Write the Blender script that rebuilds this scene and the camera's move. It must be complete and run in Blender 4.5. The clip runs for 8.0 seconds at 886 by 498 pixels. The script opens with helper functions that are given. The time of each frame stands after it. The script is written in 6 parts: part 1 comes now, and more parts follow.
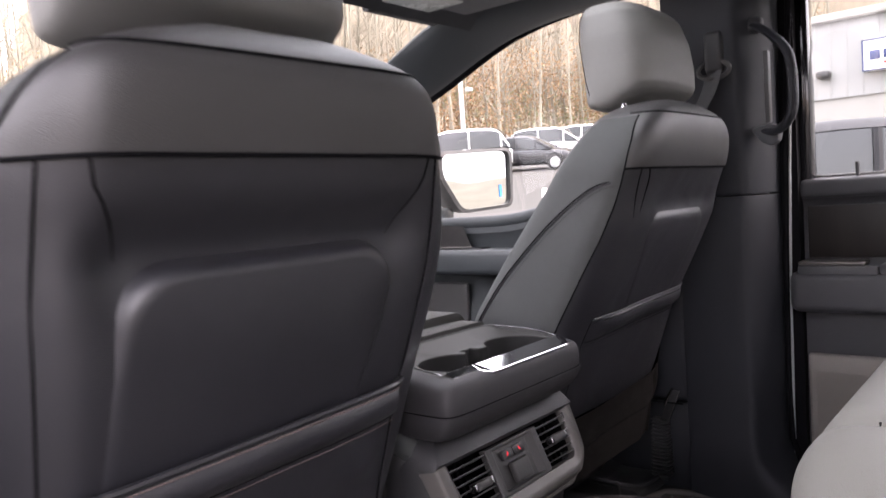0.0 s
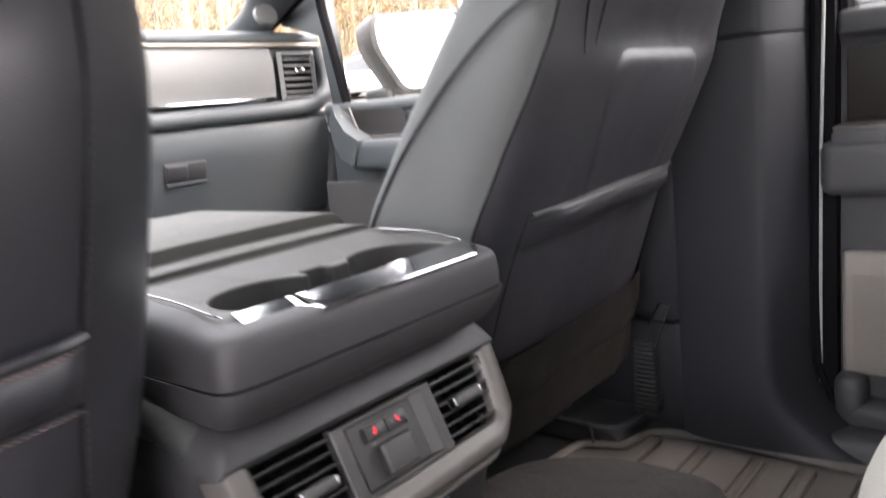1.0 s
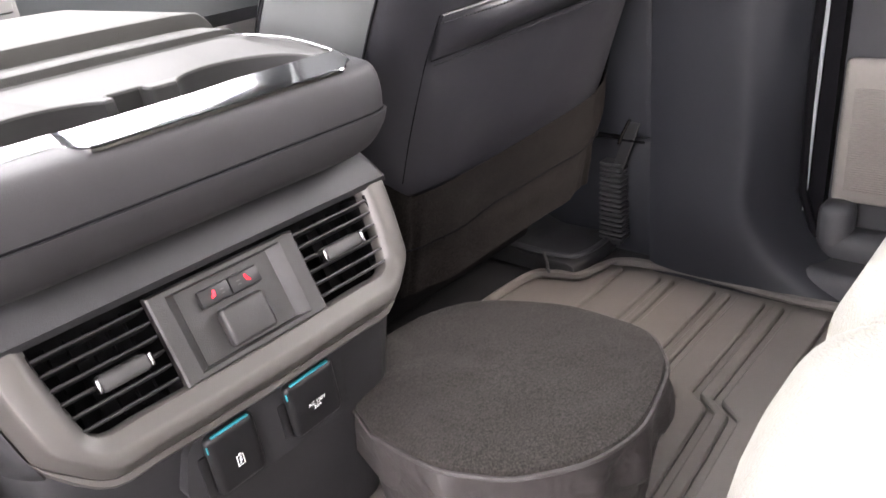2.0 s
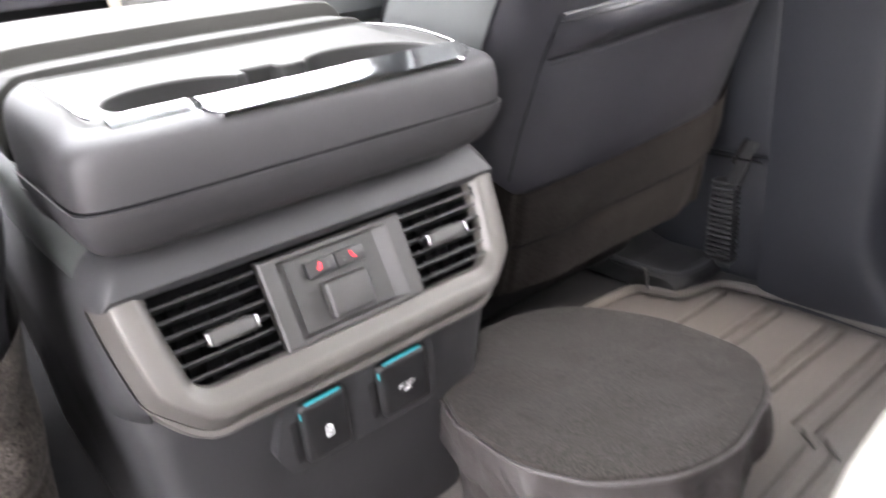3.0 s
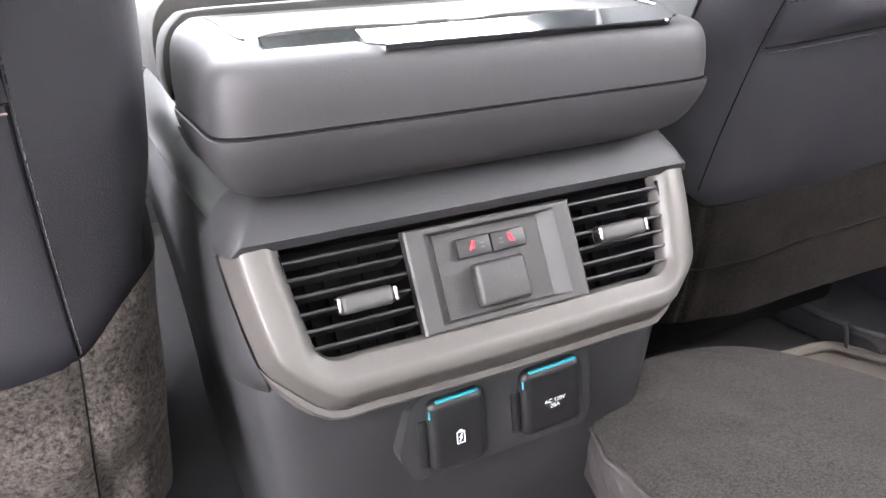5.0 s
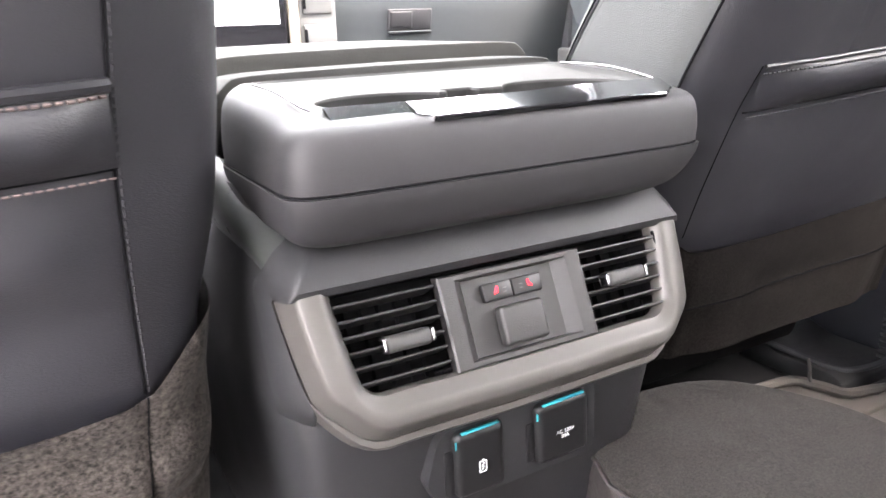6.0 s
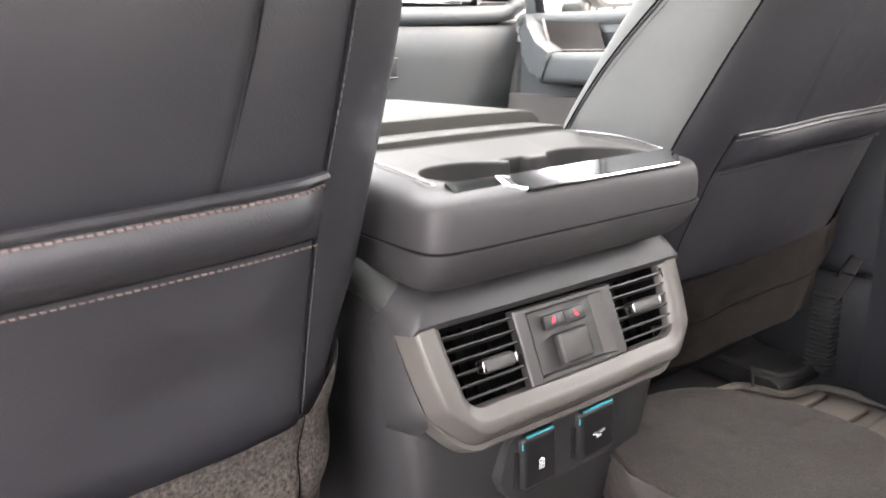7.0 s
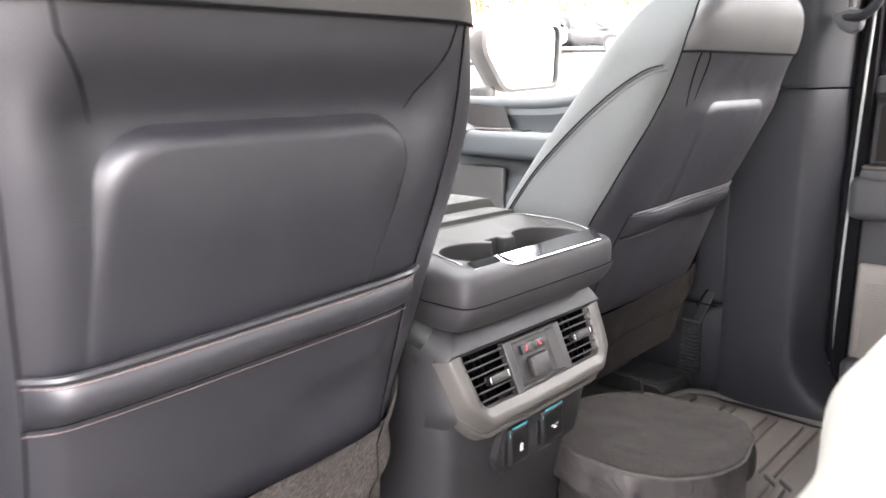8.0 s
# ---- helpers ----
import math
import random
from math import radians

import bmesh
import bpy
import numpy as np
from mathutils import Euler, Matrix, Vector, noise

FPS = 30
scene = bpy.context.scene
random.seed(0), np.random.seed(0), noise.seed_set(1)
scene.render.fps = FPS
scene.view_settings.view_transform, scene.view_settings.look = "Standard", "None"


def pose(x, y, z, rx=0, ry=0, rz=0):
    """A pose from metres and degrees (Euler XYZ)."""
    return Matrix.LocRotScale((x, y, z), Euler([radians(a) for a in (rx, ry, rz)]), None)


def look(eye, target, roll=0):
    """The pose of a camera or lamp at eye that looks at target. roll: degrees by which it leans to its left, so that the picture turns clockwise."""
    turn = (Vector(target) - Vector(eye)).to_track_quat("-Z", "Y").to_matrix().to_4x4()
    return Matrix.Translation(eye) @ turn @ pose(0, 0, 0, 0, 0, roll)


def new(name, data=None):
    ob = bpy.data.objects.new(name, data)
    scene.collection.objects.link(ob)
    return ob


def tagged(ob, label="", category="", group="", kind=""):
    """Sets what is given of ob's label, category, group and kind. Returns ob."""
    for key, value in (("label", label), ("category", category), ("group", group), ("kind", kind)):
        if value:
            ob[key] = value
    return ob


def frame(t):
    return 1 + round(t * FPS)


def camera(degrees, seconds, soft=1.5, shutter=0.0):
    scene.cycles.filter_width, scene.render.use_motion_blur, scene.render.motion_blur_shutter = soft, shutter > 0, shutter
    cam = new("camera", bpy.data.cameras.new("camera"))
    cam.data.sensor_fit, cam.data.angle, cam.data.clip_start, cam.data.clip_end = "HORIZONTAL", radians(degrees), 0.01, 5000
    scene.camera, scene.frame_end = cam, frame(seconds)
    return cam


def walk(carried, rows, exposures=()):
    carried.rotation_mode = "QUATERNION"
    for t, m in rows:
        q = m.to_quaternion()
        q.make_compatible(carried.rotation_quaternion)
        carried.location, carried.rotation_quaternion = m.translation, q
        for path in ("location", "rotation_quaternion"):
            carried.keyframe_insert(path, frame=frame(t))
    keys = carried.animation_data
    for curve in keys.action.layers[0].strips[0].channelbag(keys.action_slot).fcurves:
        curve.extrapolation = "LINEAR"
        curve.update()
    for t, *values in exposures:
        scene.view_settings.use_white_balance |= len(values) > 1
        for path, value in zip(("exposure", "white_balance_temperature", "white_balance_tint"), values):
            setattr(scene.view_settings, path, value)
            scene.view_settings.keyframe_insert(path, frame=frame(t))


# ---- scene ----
cam = camera(61.9, 8.0, shutter=0.4)
PATH = [
    (0, (-0.879, -0.631, 0.718), (0.651, 0.651, 0.593), -3.9),
    (0.2, (-0.803, -0.606, 0.695), (0.72, 0.682, 0.549), -4.4),
    (0.5, (-0.666, -0.538, 0.672), (0.862, 0.735, 0.469), -4.9),
    (0.7, (-0.573, -0.512, 0.656), (0.946, 0.766, 0.415), -5.4),
    (1, (-0.442, -0.487, 0.627), (1.035, 0.81, 0.258), -6.2),
    (1.2, (-0.357, -0.488, 0.608), (1.069, 0.826, 0.120), -7.0),
    (1.5, (-0.272, -0.463, 0.593), (1.113, 0.809, -0.087), -7.3),
    (1.7, (-0.253, -0.467, 0.599), (1.092, 0.769, -0.216), -6.8),
    (2.8, (-0.242, -0.493, 0.583), (0.931, 0.872, -0.289), -5.8),
    (3, (-0.26, -0.48, 0.582), (0.863, 0.964, -0.226), -5.3),
    (3.5, (-0.244, -0.433, 0.535), (0.669, 1.2, -0.172), -5.4),
    (4, (-0.219, -0.424, 0.510), (0.559, 1.28, -0.190), -4.8),
    (5.3, (-0.24, -0.431, 0.520), (0.573, 1.267, -0.154), -2.7),
    (5.5, (-0.246, -0.436, 0.524), (0.585, 1.265, -0.123), -2.6),
    (6, (-0.303, -0.448, 0.541), (0.619, 1.226, -0.047), -2.1),
    (6.5, (-0.397, -0.466, 0.551), (0.625, 1.158, -0.012), -1.5),
    (7, (-0.49, -0.474, 0.600), (0.653, 1.078, 0.065), -1.2),
    (7.2, (-0.526, -0.459, 0.620), (0.699, 1.036, 0.107), -0.5),
    (7.5, (-0.607, -0.496, 0.657), (0.697, 0.939, 0.169), -0.8),
    (7.7, (-0.676, -0.521, 0.686), (0.693, 0.86, 0.218), -0.8),
    (8, (-0.814, -0.603, 0.714), (0.599, 0.742, 0.273), -0.9),
]
STOPS = [(0.0, 3.1, 6550, 26), (0.5, 3.45, 6500, 21), (1.0, 4.1, 6650, 19), (1.7, 4.8, 6800, 22), (3.0, 5.3, 6600, 18), (4.0, 5.5, 6500, 18), (5.5, 5.5, 6550, 18), (6.5, 5.1, 6850, 20), (7.0, 5.0, 6900, 18), (7.5, 4.9, 6900, 17), (8.0, 4.95, 6700, 18)]
walk(cam, [(t, look(eye, target, roll)) for t, eye, target, roll in PATH], STOPS)

# ---- world, sun and exposure ----
world = bpy.data.worlds.new("overcast_sky")
scene.world = world
world.use_nodes = True
wn = world.node_tree
wn.nodes.clear()
sky = wn.nodes.new("ShaderNodeTexSky")
sky.sky_type = "NISHITA"
sky.sun_disc = False
sky.sun_elevation, sky.sun_rotation = radians(52), radians(162)
sky.air_density, sky.dust_density, sky.ozone_density = 1.0, 6.0, 1.0
bright = wn.nodes.new("ShaderNodeMixRGB")
bright.inputs[0].default_value = 0.75
bright.inputs[2].default_value = (6.3, 6.3, 6.2, 1)
wbg = wn.nodes.new("ShaderNodeBackground")
wbg.inputs[1].default_value = 0.15
wout = wn.nodes.new("ShaderNodeOutputWorld")
wn.links.new(sky.outputs[0], bright.inputs[1])
wn.links.new(bright.outputs[0], wbg.inputs[0])
wn.links.new(wbg.outputs[0], wout.inputs[0])

sun_data = bpy.data.lights.new("sun", "SUN")
sun_data.energy, sun_data.angle, sun_data.color = 0.6, radians(30), (1.0, 0.96, 0.9)
sun = new("sun", sun_data)
sun.matrix_world = look((3, -9, 12), (0, 0, 0))


# ---- small builders ----
ORIGIN = {}


def thing(name, label, category, base=(0, 0, 0), group="", kind=""):
    ob = new(name)
    ob.empty_display_size = 0.05
    ob.location = base
    ORIGIN[ob] = Vector(base)
    return tagged(ob, label, category, group, kind)


def finish(bm, angle=38):
    bmesh.ops.recalc_face_normals(bm, faces=bm.faces)
    lim = radians(angle)
    for f in bm.faces:
        f.smooth = True
    for e in bm.edges:
        if len(e.link_faces) == 2 and e.calc_face_angle(0) > lim:
            e.smooth = False


def part(name, bm, material, parent=None, label="", angle=38, kind=""):
    finish(bm, angle)
    me = bpy.data.meshes.new(name)
    base = ORIGIN.get(parent, Vector()) if parent else Vector()
    bm.transform(Matrix.Translation(-base))
    bm.to_mesh(me)
    bm.free()
    me.materials.append(material)
    ob = new(name, me)
    if parent:
        ob.parent = parent
        ORIGIN[ob] = base
    else:
        ORIGIN[ob] = Vector()
    return tagged(ob, label, kind=kind)


def struct(name, bm, material, label, category, angle=38):
    return tagged(part(name, bm, material, None, label, angle), label, category, kind="structure")


def box(x0, x1, y0, y1, z0, z1, r=0.004, seg=2, m=None, bm=None):
    bm2 = bmesh.new()
    bmesh.ops.create_cube(bm2, size=1.0)
    for v in bm2.verts:
        v.co = Vector((x0 + (v.co.x + 0.5) * (x1 - x0), y0 + (v.co.y + 0.5) * (y1 - y0), z0 + (v.co.z + 0.5) * (z1 - z0)))
    if r > 0:
        r = min(r, 0.49 * min(abs(x1 - x0), abs(y1 - y0), abs(z1 - z0)))
        bmesh.ops.bevel(bm2, geom=bm2.edges[:], offset=r, segments=seg, profile=0.5, affect="EDGES")
    if m is not None:
        bm2.transform(m)
    return join(bm, bm2)


def join(bm, bm2):
    if bm is None:
        return bm2
    me = bpy.data.meshes.new("tmp")
    bm2.to_mesh(me)
    bm2.free()
    bm.from_mesh(me)
    bpy.data.meshes.remove(me)
    return bm


def grid(rows, close=False, cap0=False, cap1=False, bm=None):
    """A skin over rows of points; close: each row is a ring."""
    bm = bm or bmesh.new()
    vs = [[bm.verts.new(p) for p in row] for row in rows]
    n = len(vs[0])
    for a, b in zip(vs[:-1], vs[1:]):
        for i in range(n if close else n - 1):
            j = (i + 1) % n
            try:
                bm.faces.new((a[i], a[j], b[j], b[i]))
            except ValueError:
                pass
    if cap0:
        bm.faces.new(vs[0])
    if cap1:
        bm.faces.new(vs[-1])
    return bm


def tube(points, r, n=6, bm=None, flat=1.0, cap=True):
    pts = [Vector(p) for p in points]
    rows = []
    prev = None
    for i, p in enumerate(pts):
        t = (pts[min(i + 1, len(pts) - 1)] - pts[max(i - 1, 0)])
        t = t.normalized() if t.length > 1e-9 else Vector((0, 0, 1))
        if prev is None:
            up = Vector((0, 0, 1)) if abs(t.z) < 0.9 else Vector((1, 0, 0))
            a = t.cross(up).normalized()
        else:
            a = (prev - t * prev.dot(t)).normalized()
        prev = a
        b = t.cross(a)
        rr = r[i] if isinstance(r, (list, tuple)) else r
        rows.append([p + rr * (math.cos(k * 2 * math.pi / n) * a + flat * math.sin(k * 2 * math.pi / n) * b) for k in range(n)])
    return grid(rows, True, cap, cap, bm)


def prism(poly, axis, a, b, r=0.0, seg=2, bm=None):
    """A polygon in the two other axes, drawn out along axis from a to b, its rims rounded by r."""
    bm2 = bmesh.new()

    def at(p, s):
        return Vector((s, p[0], p[1])) if axis == "x" else Vector((p[0], s, p[1])) if axis == "y" else Vector((p[0], p[1], s))

    bot = bm2.faces.new([bm2.verts.new(at(p, a)) for p in poly])
    got = bmesh.ops.extrude_face_region(bm2, geom=[bot])
    for v in got["geom"]:
        if isinstance(v, bmesh.types.BMVert):
            v.co = v.co + (at((0, 0), b) - at((0, 0), a))
    if r > 0:
        rim = [e for e in bm2.edges]
        bmesh.ops.bevel(bm2, geom=rim, offset=r, segments=seg, profile=0.5, affect="EDGES")
    return join(bm, bm2)


def smooth_curve(pts, n=12):
    """Catmull-Rom through the points."""
    pts = [Vector(p) for p in pts]
    out = []
    for i in range(len(pts) - 1):
        p0, p1, p2, p3 = pts[max(i - 1, 0)], pts[i], pts[i + 1], pts[min(i + 2, len(pts) - 1)]
        for k in range(n):
            t = k / n
            out.append(0.5 * ((2 * p1) + (p2 - p0) * t + (2 * p0 - 5 * p1 + 4 * p2 - p3) * t * t + (3 * p1 - p0 - 3 * p2 + p3) * t ** 3))
    return out + [pts[-1]]


def table(keys, n):
    """Rows of numbers, eased between the given rows; the first column runs evenly."""
    k = np.array(keys, float)
    s = np.linspace(k[0, 0], k[-1, 0], n)
    cols = [s]
    for c in range(1, k.shape[1]):
        v = np.interp(s, k[:, 0], k[:, c])
        for _ in range(3):
            v[1:-1] = (v[:-2] + 2 * v[1:-1] + v[2:]) / 4
        cols.append(v)
    return np.array(cols).T


def ease(t):
    t = max(0.0, min(1.0, t))
    return t * t * (3 - 2 * t)


def round_poly(poly, r, seg=6):
    """The polygon with its corners rounded."""
    out = []
    for i, p in enumerate(poly):
        p, a, b = Vector(p), Vector(poly[i - 1]), Vector(poly[(i + 1) % len(poly)])
        rr = min(r, 0.45 * (a - p).length, 0.45 * (b - p).length)
        p0, p1 = p + (a - p).normalized() * rr, p + (b - p).normalized() * rr
        for k in range(seg + 1):
            t = k / seg
            out.append(tuple(p0 * (1 - t) ** 2 + p * 2 * t * (1 - t) + p1 * t * t))
    return out


def super_ring(cx, cy, w, h, n=4.0, count=56):
    """A rounded box ring in the plane."""
    out = []
    for i in range(count):
        a = 2 * math.pi * (i + 0.5) / count
        c, s = math.cos(a), math.sin(a)
        out.append((cx + w * math.copysign(abs(c) ** (2 / n), c), cy + h * math.copysign(abs(s) ** (2 / n), s)))
    return out


# ---- materials ----
def surface(name, color, rough=0.5, metal=0.0, var=0.12, vscale=6.0, grain=0.0, gscale=400.0, fine="noise", rvar=0.08, spec=0.5, coat=0.0, stretch=(1, 1, 1), soft=0.0, sscale=9.0, sheen=0.0):
    """A painted, moulded or woven surface: colour wanders at a large and a fine scale, and a fine relief catches the light."""
    m = bpy.data.materials.new(name)
    m.use_nodes = True
    nt = m.node_tree
    bs = nt.nodes["Principled BSDF"]
    bs.inputs["Metallic"].default_value = metal
    bs.inputs["Specular IOR Level"].default_value = spec
    bs.inputs["Coat Weight"].default_value = coat
    bs.inputs["Sheen Weight"].default_value = sheen
    co = nt.nodes.new("ShaderNodeTexCoord")
    mp = nt.nodes.new("ShaderNodeMapping")
    mp.inputs["Scale"].default_value = stretch
    nt.links.new(co.outputs["Object"], mp.inputs[0])
    big = nt.nodes.new("ShaderNodeTexNoise")
    big.inputs["Scale"].default_value, big.inputs["Detail"].default_value = vscale, 5
    nt.links.new(mp.outputs[0], big.inputs[0])
    small = nt.nodes.new("ShaderNodeTexNoise")
    small.inputs["Scale"].default_value, small.inputs["Detail"].default_value = vscale * 17, 3
    nt.links.new(mp.outputs[0], small.inputs[0])
    mix = nt.nodes.new("ShaderNodeMath")
    mix.operation = "MULTIPLY_ADD"
    mix.inputs[1].default_value = 0.35
    nt.links.new(small.outputs[0], mix.inputs[0])
    nt.links.new(big.outputs[0], mix.inputs[2])
    ramp = nt.nodes.new("ShaderNodeMapRange")
    ramp.inputs["From Min"].default_value, ramp.inputs["From Max"].default_value = 0.38, 0.98
    ramp.inputs["To Min"].default_value, ramp.inputs["To Max"].default_value = 1 - var, 1 + var
    nt.links.new(mix.outputs[0], ramp.inputs[0])
    col = nt.nodes.new("ShaderNodeVectorMath")
    col.operation = "SCALE"
    col.inputs[0].default_value = color[:3]
    nt.links.new(ramp.outputs[0], col.inputs["Scale"])
    nt.links.new(col.outputs[0], bs.inputs["Base Color"])
    rr = nt.nodes.new("ShaderNodeMapRange")
    rr.inputs["From Min"].default_value, rr.inputs["From Max"].default_value = 0.38, 0.98
    rr.inputs["To Min"].default_value, rr.inputs["To Max"].default_value = max(0.02, rough - rvar), min(1, rough + rvar)
    nt.links.new(mix.outputs[0], rr.inputs[0])
    nt.links.new(rr.outputs[0], bs.inputs["Roughness"])
    if grain > 0:
        if fine == "voronoi":
            g = nt.nodes.new("ShaderNodeTexVoronoi")
            g.inputs["Scale"].default_value = gscale
            out = g.outputs["Distance"]
        else:
            g = nt.nodes.new("ShaderNodeTexNoise")
            g.inputs["Scale"].default_value, g.inputs["Detail"].default_value = gscale, 4
            out = g.outputs[0]
        nt.links.new(mp.outputs[0], g.inputs[0])
        bp = nt.nodes.new("ShaderNodeBump")
        bp.inputs["Strength"].default_value, bp.inputs["Distance"].default_value = grain, 0.002
        nt.links.new(out, bp.inputs["Height"])
        nt.links.new(bp.outputs[0], bs.inputs["Normal"])
        if soft > 0:
            sn = nt.nodes.new("ShaderNodeTexNoise")
            sn.inputs["Scale"].default_value, sn.inputs["Detail"].default_value, sn.inputs["Distortion"].default_value = sscale, 2, 0.6
            nt.links.new(mp.outputs[0], sn.inputs[0])
            sb = nt.nodes.new("ShaderNodeBump")
            sb.inputs["Strength"].default_value, sb.inputs["Distance"].default_value = soft, 0.02
            nt.links.new(sn.outputs[0], sb.inputs["Height"])
            nt.links.new(sb.outputs[0], bp.inputs["Normal"])
    return m


def felt_like(name, dark, light, scale=260, soft=0.0, sscale=14, spec=0.15, sheen=0.05):
    m = surface(name, dark, 0.92, var=0.2, vscale=20, grain=0.5, gscale=scale * 1.6, spec=spec, sheen=sheen, soft=soft, sscale=sscale)
    nt = m.node_tree
    bs = nt.nodes["Principled BSDF"]
    co = nt.nodes["Texture Coordinate"]
    v = nt.nodes.new("ShaderNodeTexNoise")
    v.inputs["Scale"].default_value, v.inputs["Detail"].default_value, v.inputs["Roughness"].default_value = scale, 6, 0.75
    nt.links.new(co.outputs["Object"], v.inputs[0])
    r = nt.nodes.new("ShaderNodeValToRGB")
    r.color_ramp.elements[0].position, r.color_ramp.elements[1].position = 0.38, 0.68
    r.color_ramp.elements[0].color, r.color_ramp.elements[1].color = (*dark, 1), (*light, 1)
    nt.links.new(v.outputs[0], r.inputs[0])
    nt.links.new(r.outputs[0], bs.inputs["Base Color"])
    return m


def glow(name, color, strength):
    m = bpy.data.materials.new(name)
    m.use_nodes = True
    bs = m.node_tree.nodes["Principled BSDF"]
    bs.inputs["Base Color"].default_value = (*color, 1)
    bs.inputs["Emission Color"].default_value = (*color, 1)
    bs.inputs["Emission Strength"].default_value = strength
    return m


def pane(name, tint=(0.86, 0.9, 0.88), gloss=0.06):
    m = bpy.data.materials.new(name)
    m.use_nodes = True
    nt = m.node_tree
    nt.nodes.clear()
    out = nt.nodes.new("ShaderNodeOutputMaterial")
    mix = nt.nodes.new("ShaderNodeMixShader")
    tr = nt.nodes.new("ShaderNodeBsdfTransparent")
    gl = nt.nodes.new("ShaderNodeBsdfGlossy")
    tr.inputs[0].default_value = (*tint, 1)
    gl.inputs["Roughness"].default_value = 0.01
    mix.inputs[0].default_value = gloss
    nt.links.new(tr.outputs[0], mix.inputs[1])
    nt.links.new(gl.outputs[0], mix.inputs[2])
    nt.links.new(mix.outputs[0], out.inputs[0])
    return m


LEATHER = surface("black_leather", (0.0158, 0.0158, 0.0202), 0.48, var=0.15, vscale=5, grain=0.13, gscale=900, fine="voronoi", rvar=0.07, spec=0.85, soft=0.3, sscale=6)
# lighter copy of the black leather; light from above is in its colour
LEATHER_LIT = surface("lit_shoulder_leather", (0.042, 0.041, 0.0415), 0.47, var=0.1, vscale=6, grain=0.22, gscale=900, fine="voronoi", spec=0.8)
LEATHER_GREY = surface("slate_leather", (0.165, 0.165, 0.157), 0.5, var=0.1, vscale=6, grain=0.25, gscale=900, fine="voronoi")
LEATHER_SIDE = surface("dark_slate_leather", (0.07, 0.074, 0.073), 0.66, spec=0.12, soft=0.12, sscale=9, var=0.1, vscale=6, grain=0.22, gscale=900, fine="voronoi")
LEATHER_PALE = surface("pale_grey_leather", (0.24, 0.233, 0.21), 0.55, var=0.06, vscale=5, grain=0.3, gscale=700, fine="voronoi")
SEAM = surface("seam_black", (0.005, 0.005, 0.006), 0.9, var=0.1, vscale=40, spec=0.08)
PIPING = surface("piping_black", (0.02, 0.02, 0.023), 0.35, var=0.1, vscale=40)
THREAD = surface("stitch_thread", (0.16, 0.122, 0.115), 0.8, var=0.15, vscale=120)
THREAD_SLATE = surface("slate_thread", (0.042, 0.041, 0.046), 0.8, var=0.2, vscale=120)
THREAD_DARK = surface("dark_thread", (0.02, 0.02, 0.023), 0.8, var=0.2, vscale=120)
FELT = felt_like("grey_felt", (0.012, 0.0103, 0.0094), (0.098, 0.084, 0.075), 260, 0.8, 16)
# passenger's skirt cloth, darkened: the shade there is put into its colour
FELT_SHADED = felt_like("shaded_backing_cloth", (0.0032, 0.0027, 0.0025), (0.0192, 0.0166, 0.0152), 420, 0.22, 12, 0.06, 0.012)
CARPET = felt_like("black_carpet", (0.01, 0.01, 0.011), (0.03, 0.03, 0.032), 500)
PLASTIC = surface("black_moulded_plastic", (0.042, 0.043, 0.047), 0.52, var=0.1, vscale=7, grain=0.25, gscale=1100)
PLASTIC_BLACK = surface("deep_black_plastic", (0.0222, 0.0222, 0.024), 0.5, var=0.12, vscale=7, grain=0.25, gscale=1100)
PLASTIC_FLAP = surface("black_flap_plastic", (0.009, 0.009, 0.0098), 0.42, var=0.12, vscale=14, grain=0.15, gscale=1100)
PLASTIC_ARM = surface("soft_touch_black", (0.0275, 0.0265, 0.0285), 0.6, var=0.08, vscale=7, grain=0.16, gscale=1200)
PLASTIC_GREY = surface("dark_grey_plastic", (0.045, 0.044, 0.043), 0.5, var=0.1, vscale=9, grain=0.2, gscale=1000)
PLASTIC_PANEL = surface("warm_black_panel", (0.031, 0.0298, 0.0292), 0.5, var=0.1, vscale=9, grain=0.22, gscale=1000)
PLASTIC_DASH = surface("slate_dash_plastic", (0.037, 0.043, 0.046), 0.55, var=0.08, vscale=5, grain=0.25, gscale=800)
PLASTIC_PALE = surface("pale_dash_panel", (0.105, 0.106, 0.104), 0.58, var=0.06, vscale=6, grain=0.15, gscale=900)
DECK = surface("grey_deck_plastic", (0.033, 0.033, 0.0315), 0.56, spec=0.2, var=0.06, vscale=9, rvar=0.012)
# paler than the console body: light on the shoulder is in its colour
PLASTIC_SHOULDER = surface("lit_shoulder_plastic", (0.05, 0.054, 0.052), 0.3, spec=0.9, var=0.06, vscale=6, grain=0.12, gscale=900)
LID = surface("grey_lid_leather", (0.042, 0.042, 0.04), 0.64, spec=0.2, var=0.06, vscale=6, grain=0.2, gscale=900, fine="voronoi")
SLAT = surface("vent_slat_black", (0.02, 0.02, 0.0205), 0.42, var=0.1, vscale=20, spec=0.4)
# cup well colour, darker than the deck by the shade painted into it
WELL = surface("cup_well_shade", (0.018, 0.0178, 0.0178), 0.6, var=0.1, vscale=30, spec=0.2)
# near-black for openings: their inner shade is put into the colour
DARK_VOID = surface("opening_shade_black", (0.004, 0.004, 0.0045), 0.8, var=0.1, vscale=20, spec=0.1)
TRIM_BROWN = surface("dark_brown_trim", (0.016, 0.0135, 0.0125), 0.42, var=0.35, vscale=9, stretch=(1, 3, 0.4), rvar=0.05, spec=0.35)
GLOSS_BLACK = surface("gloss_black_trim", (0.012, 0.012, 0.014), 0.12, var=0.1, vscale=12, rvar=0.03)
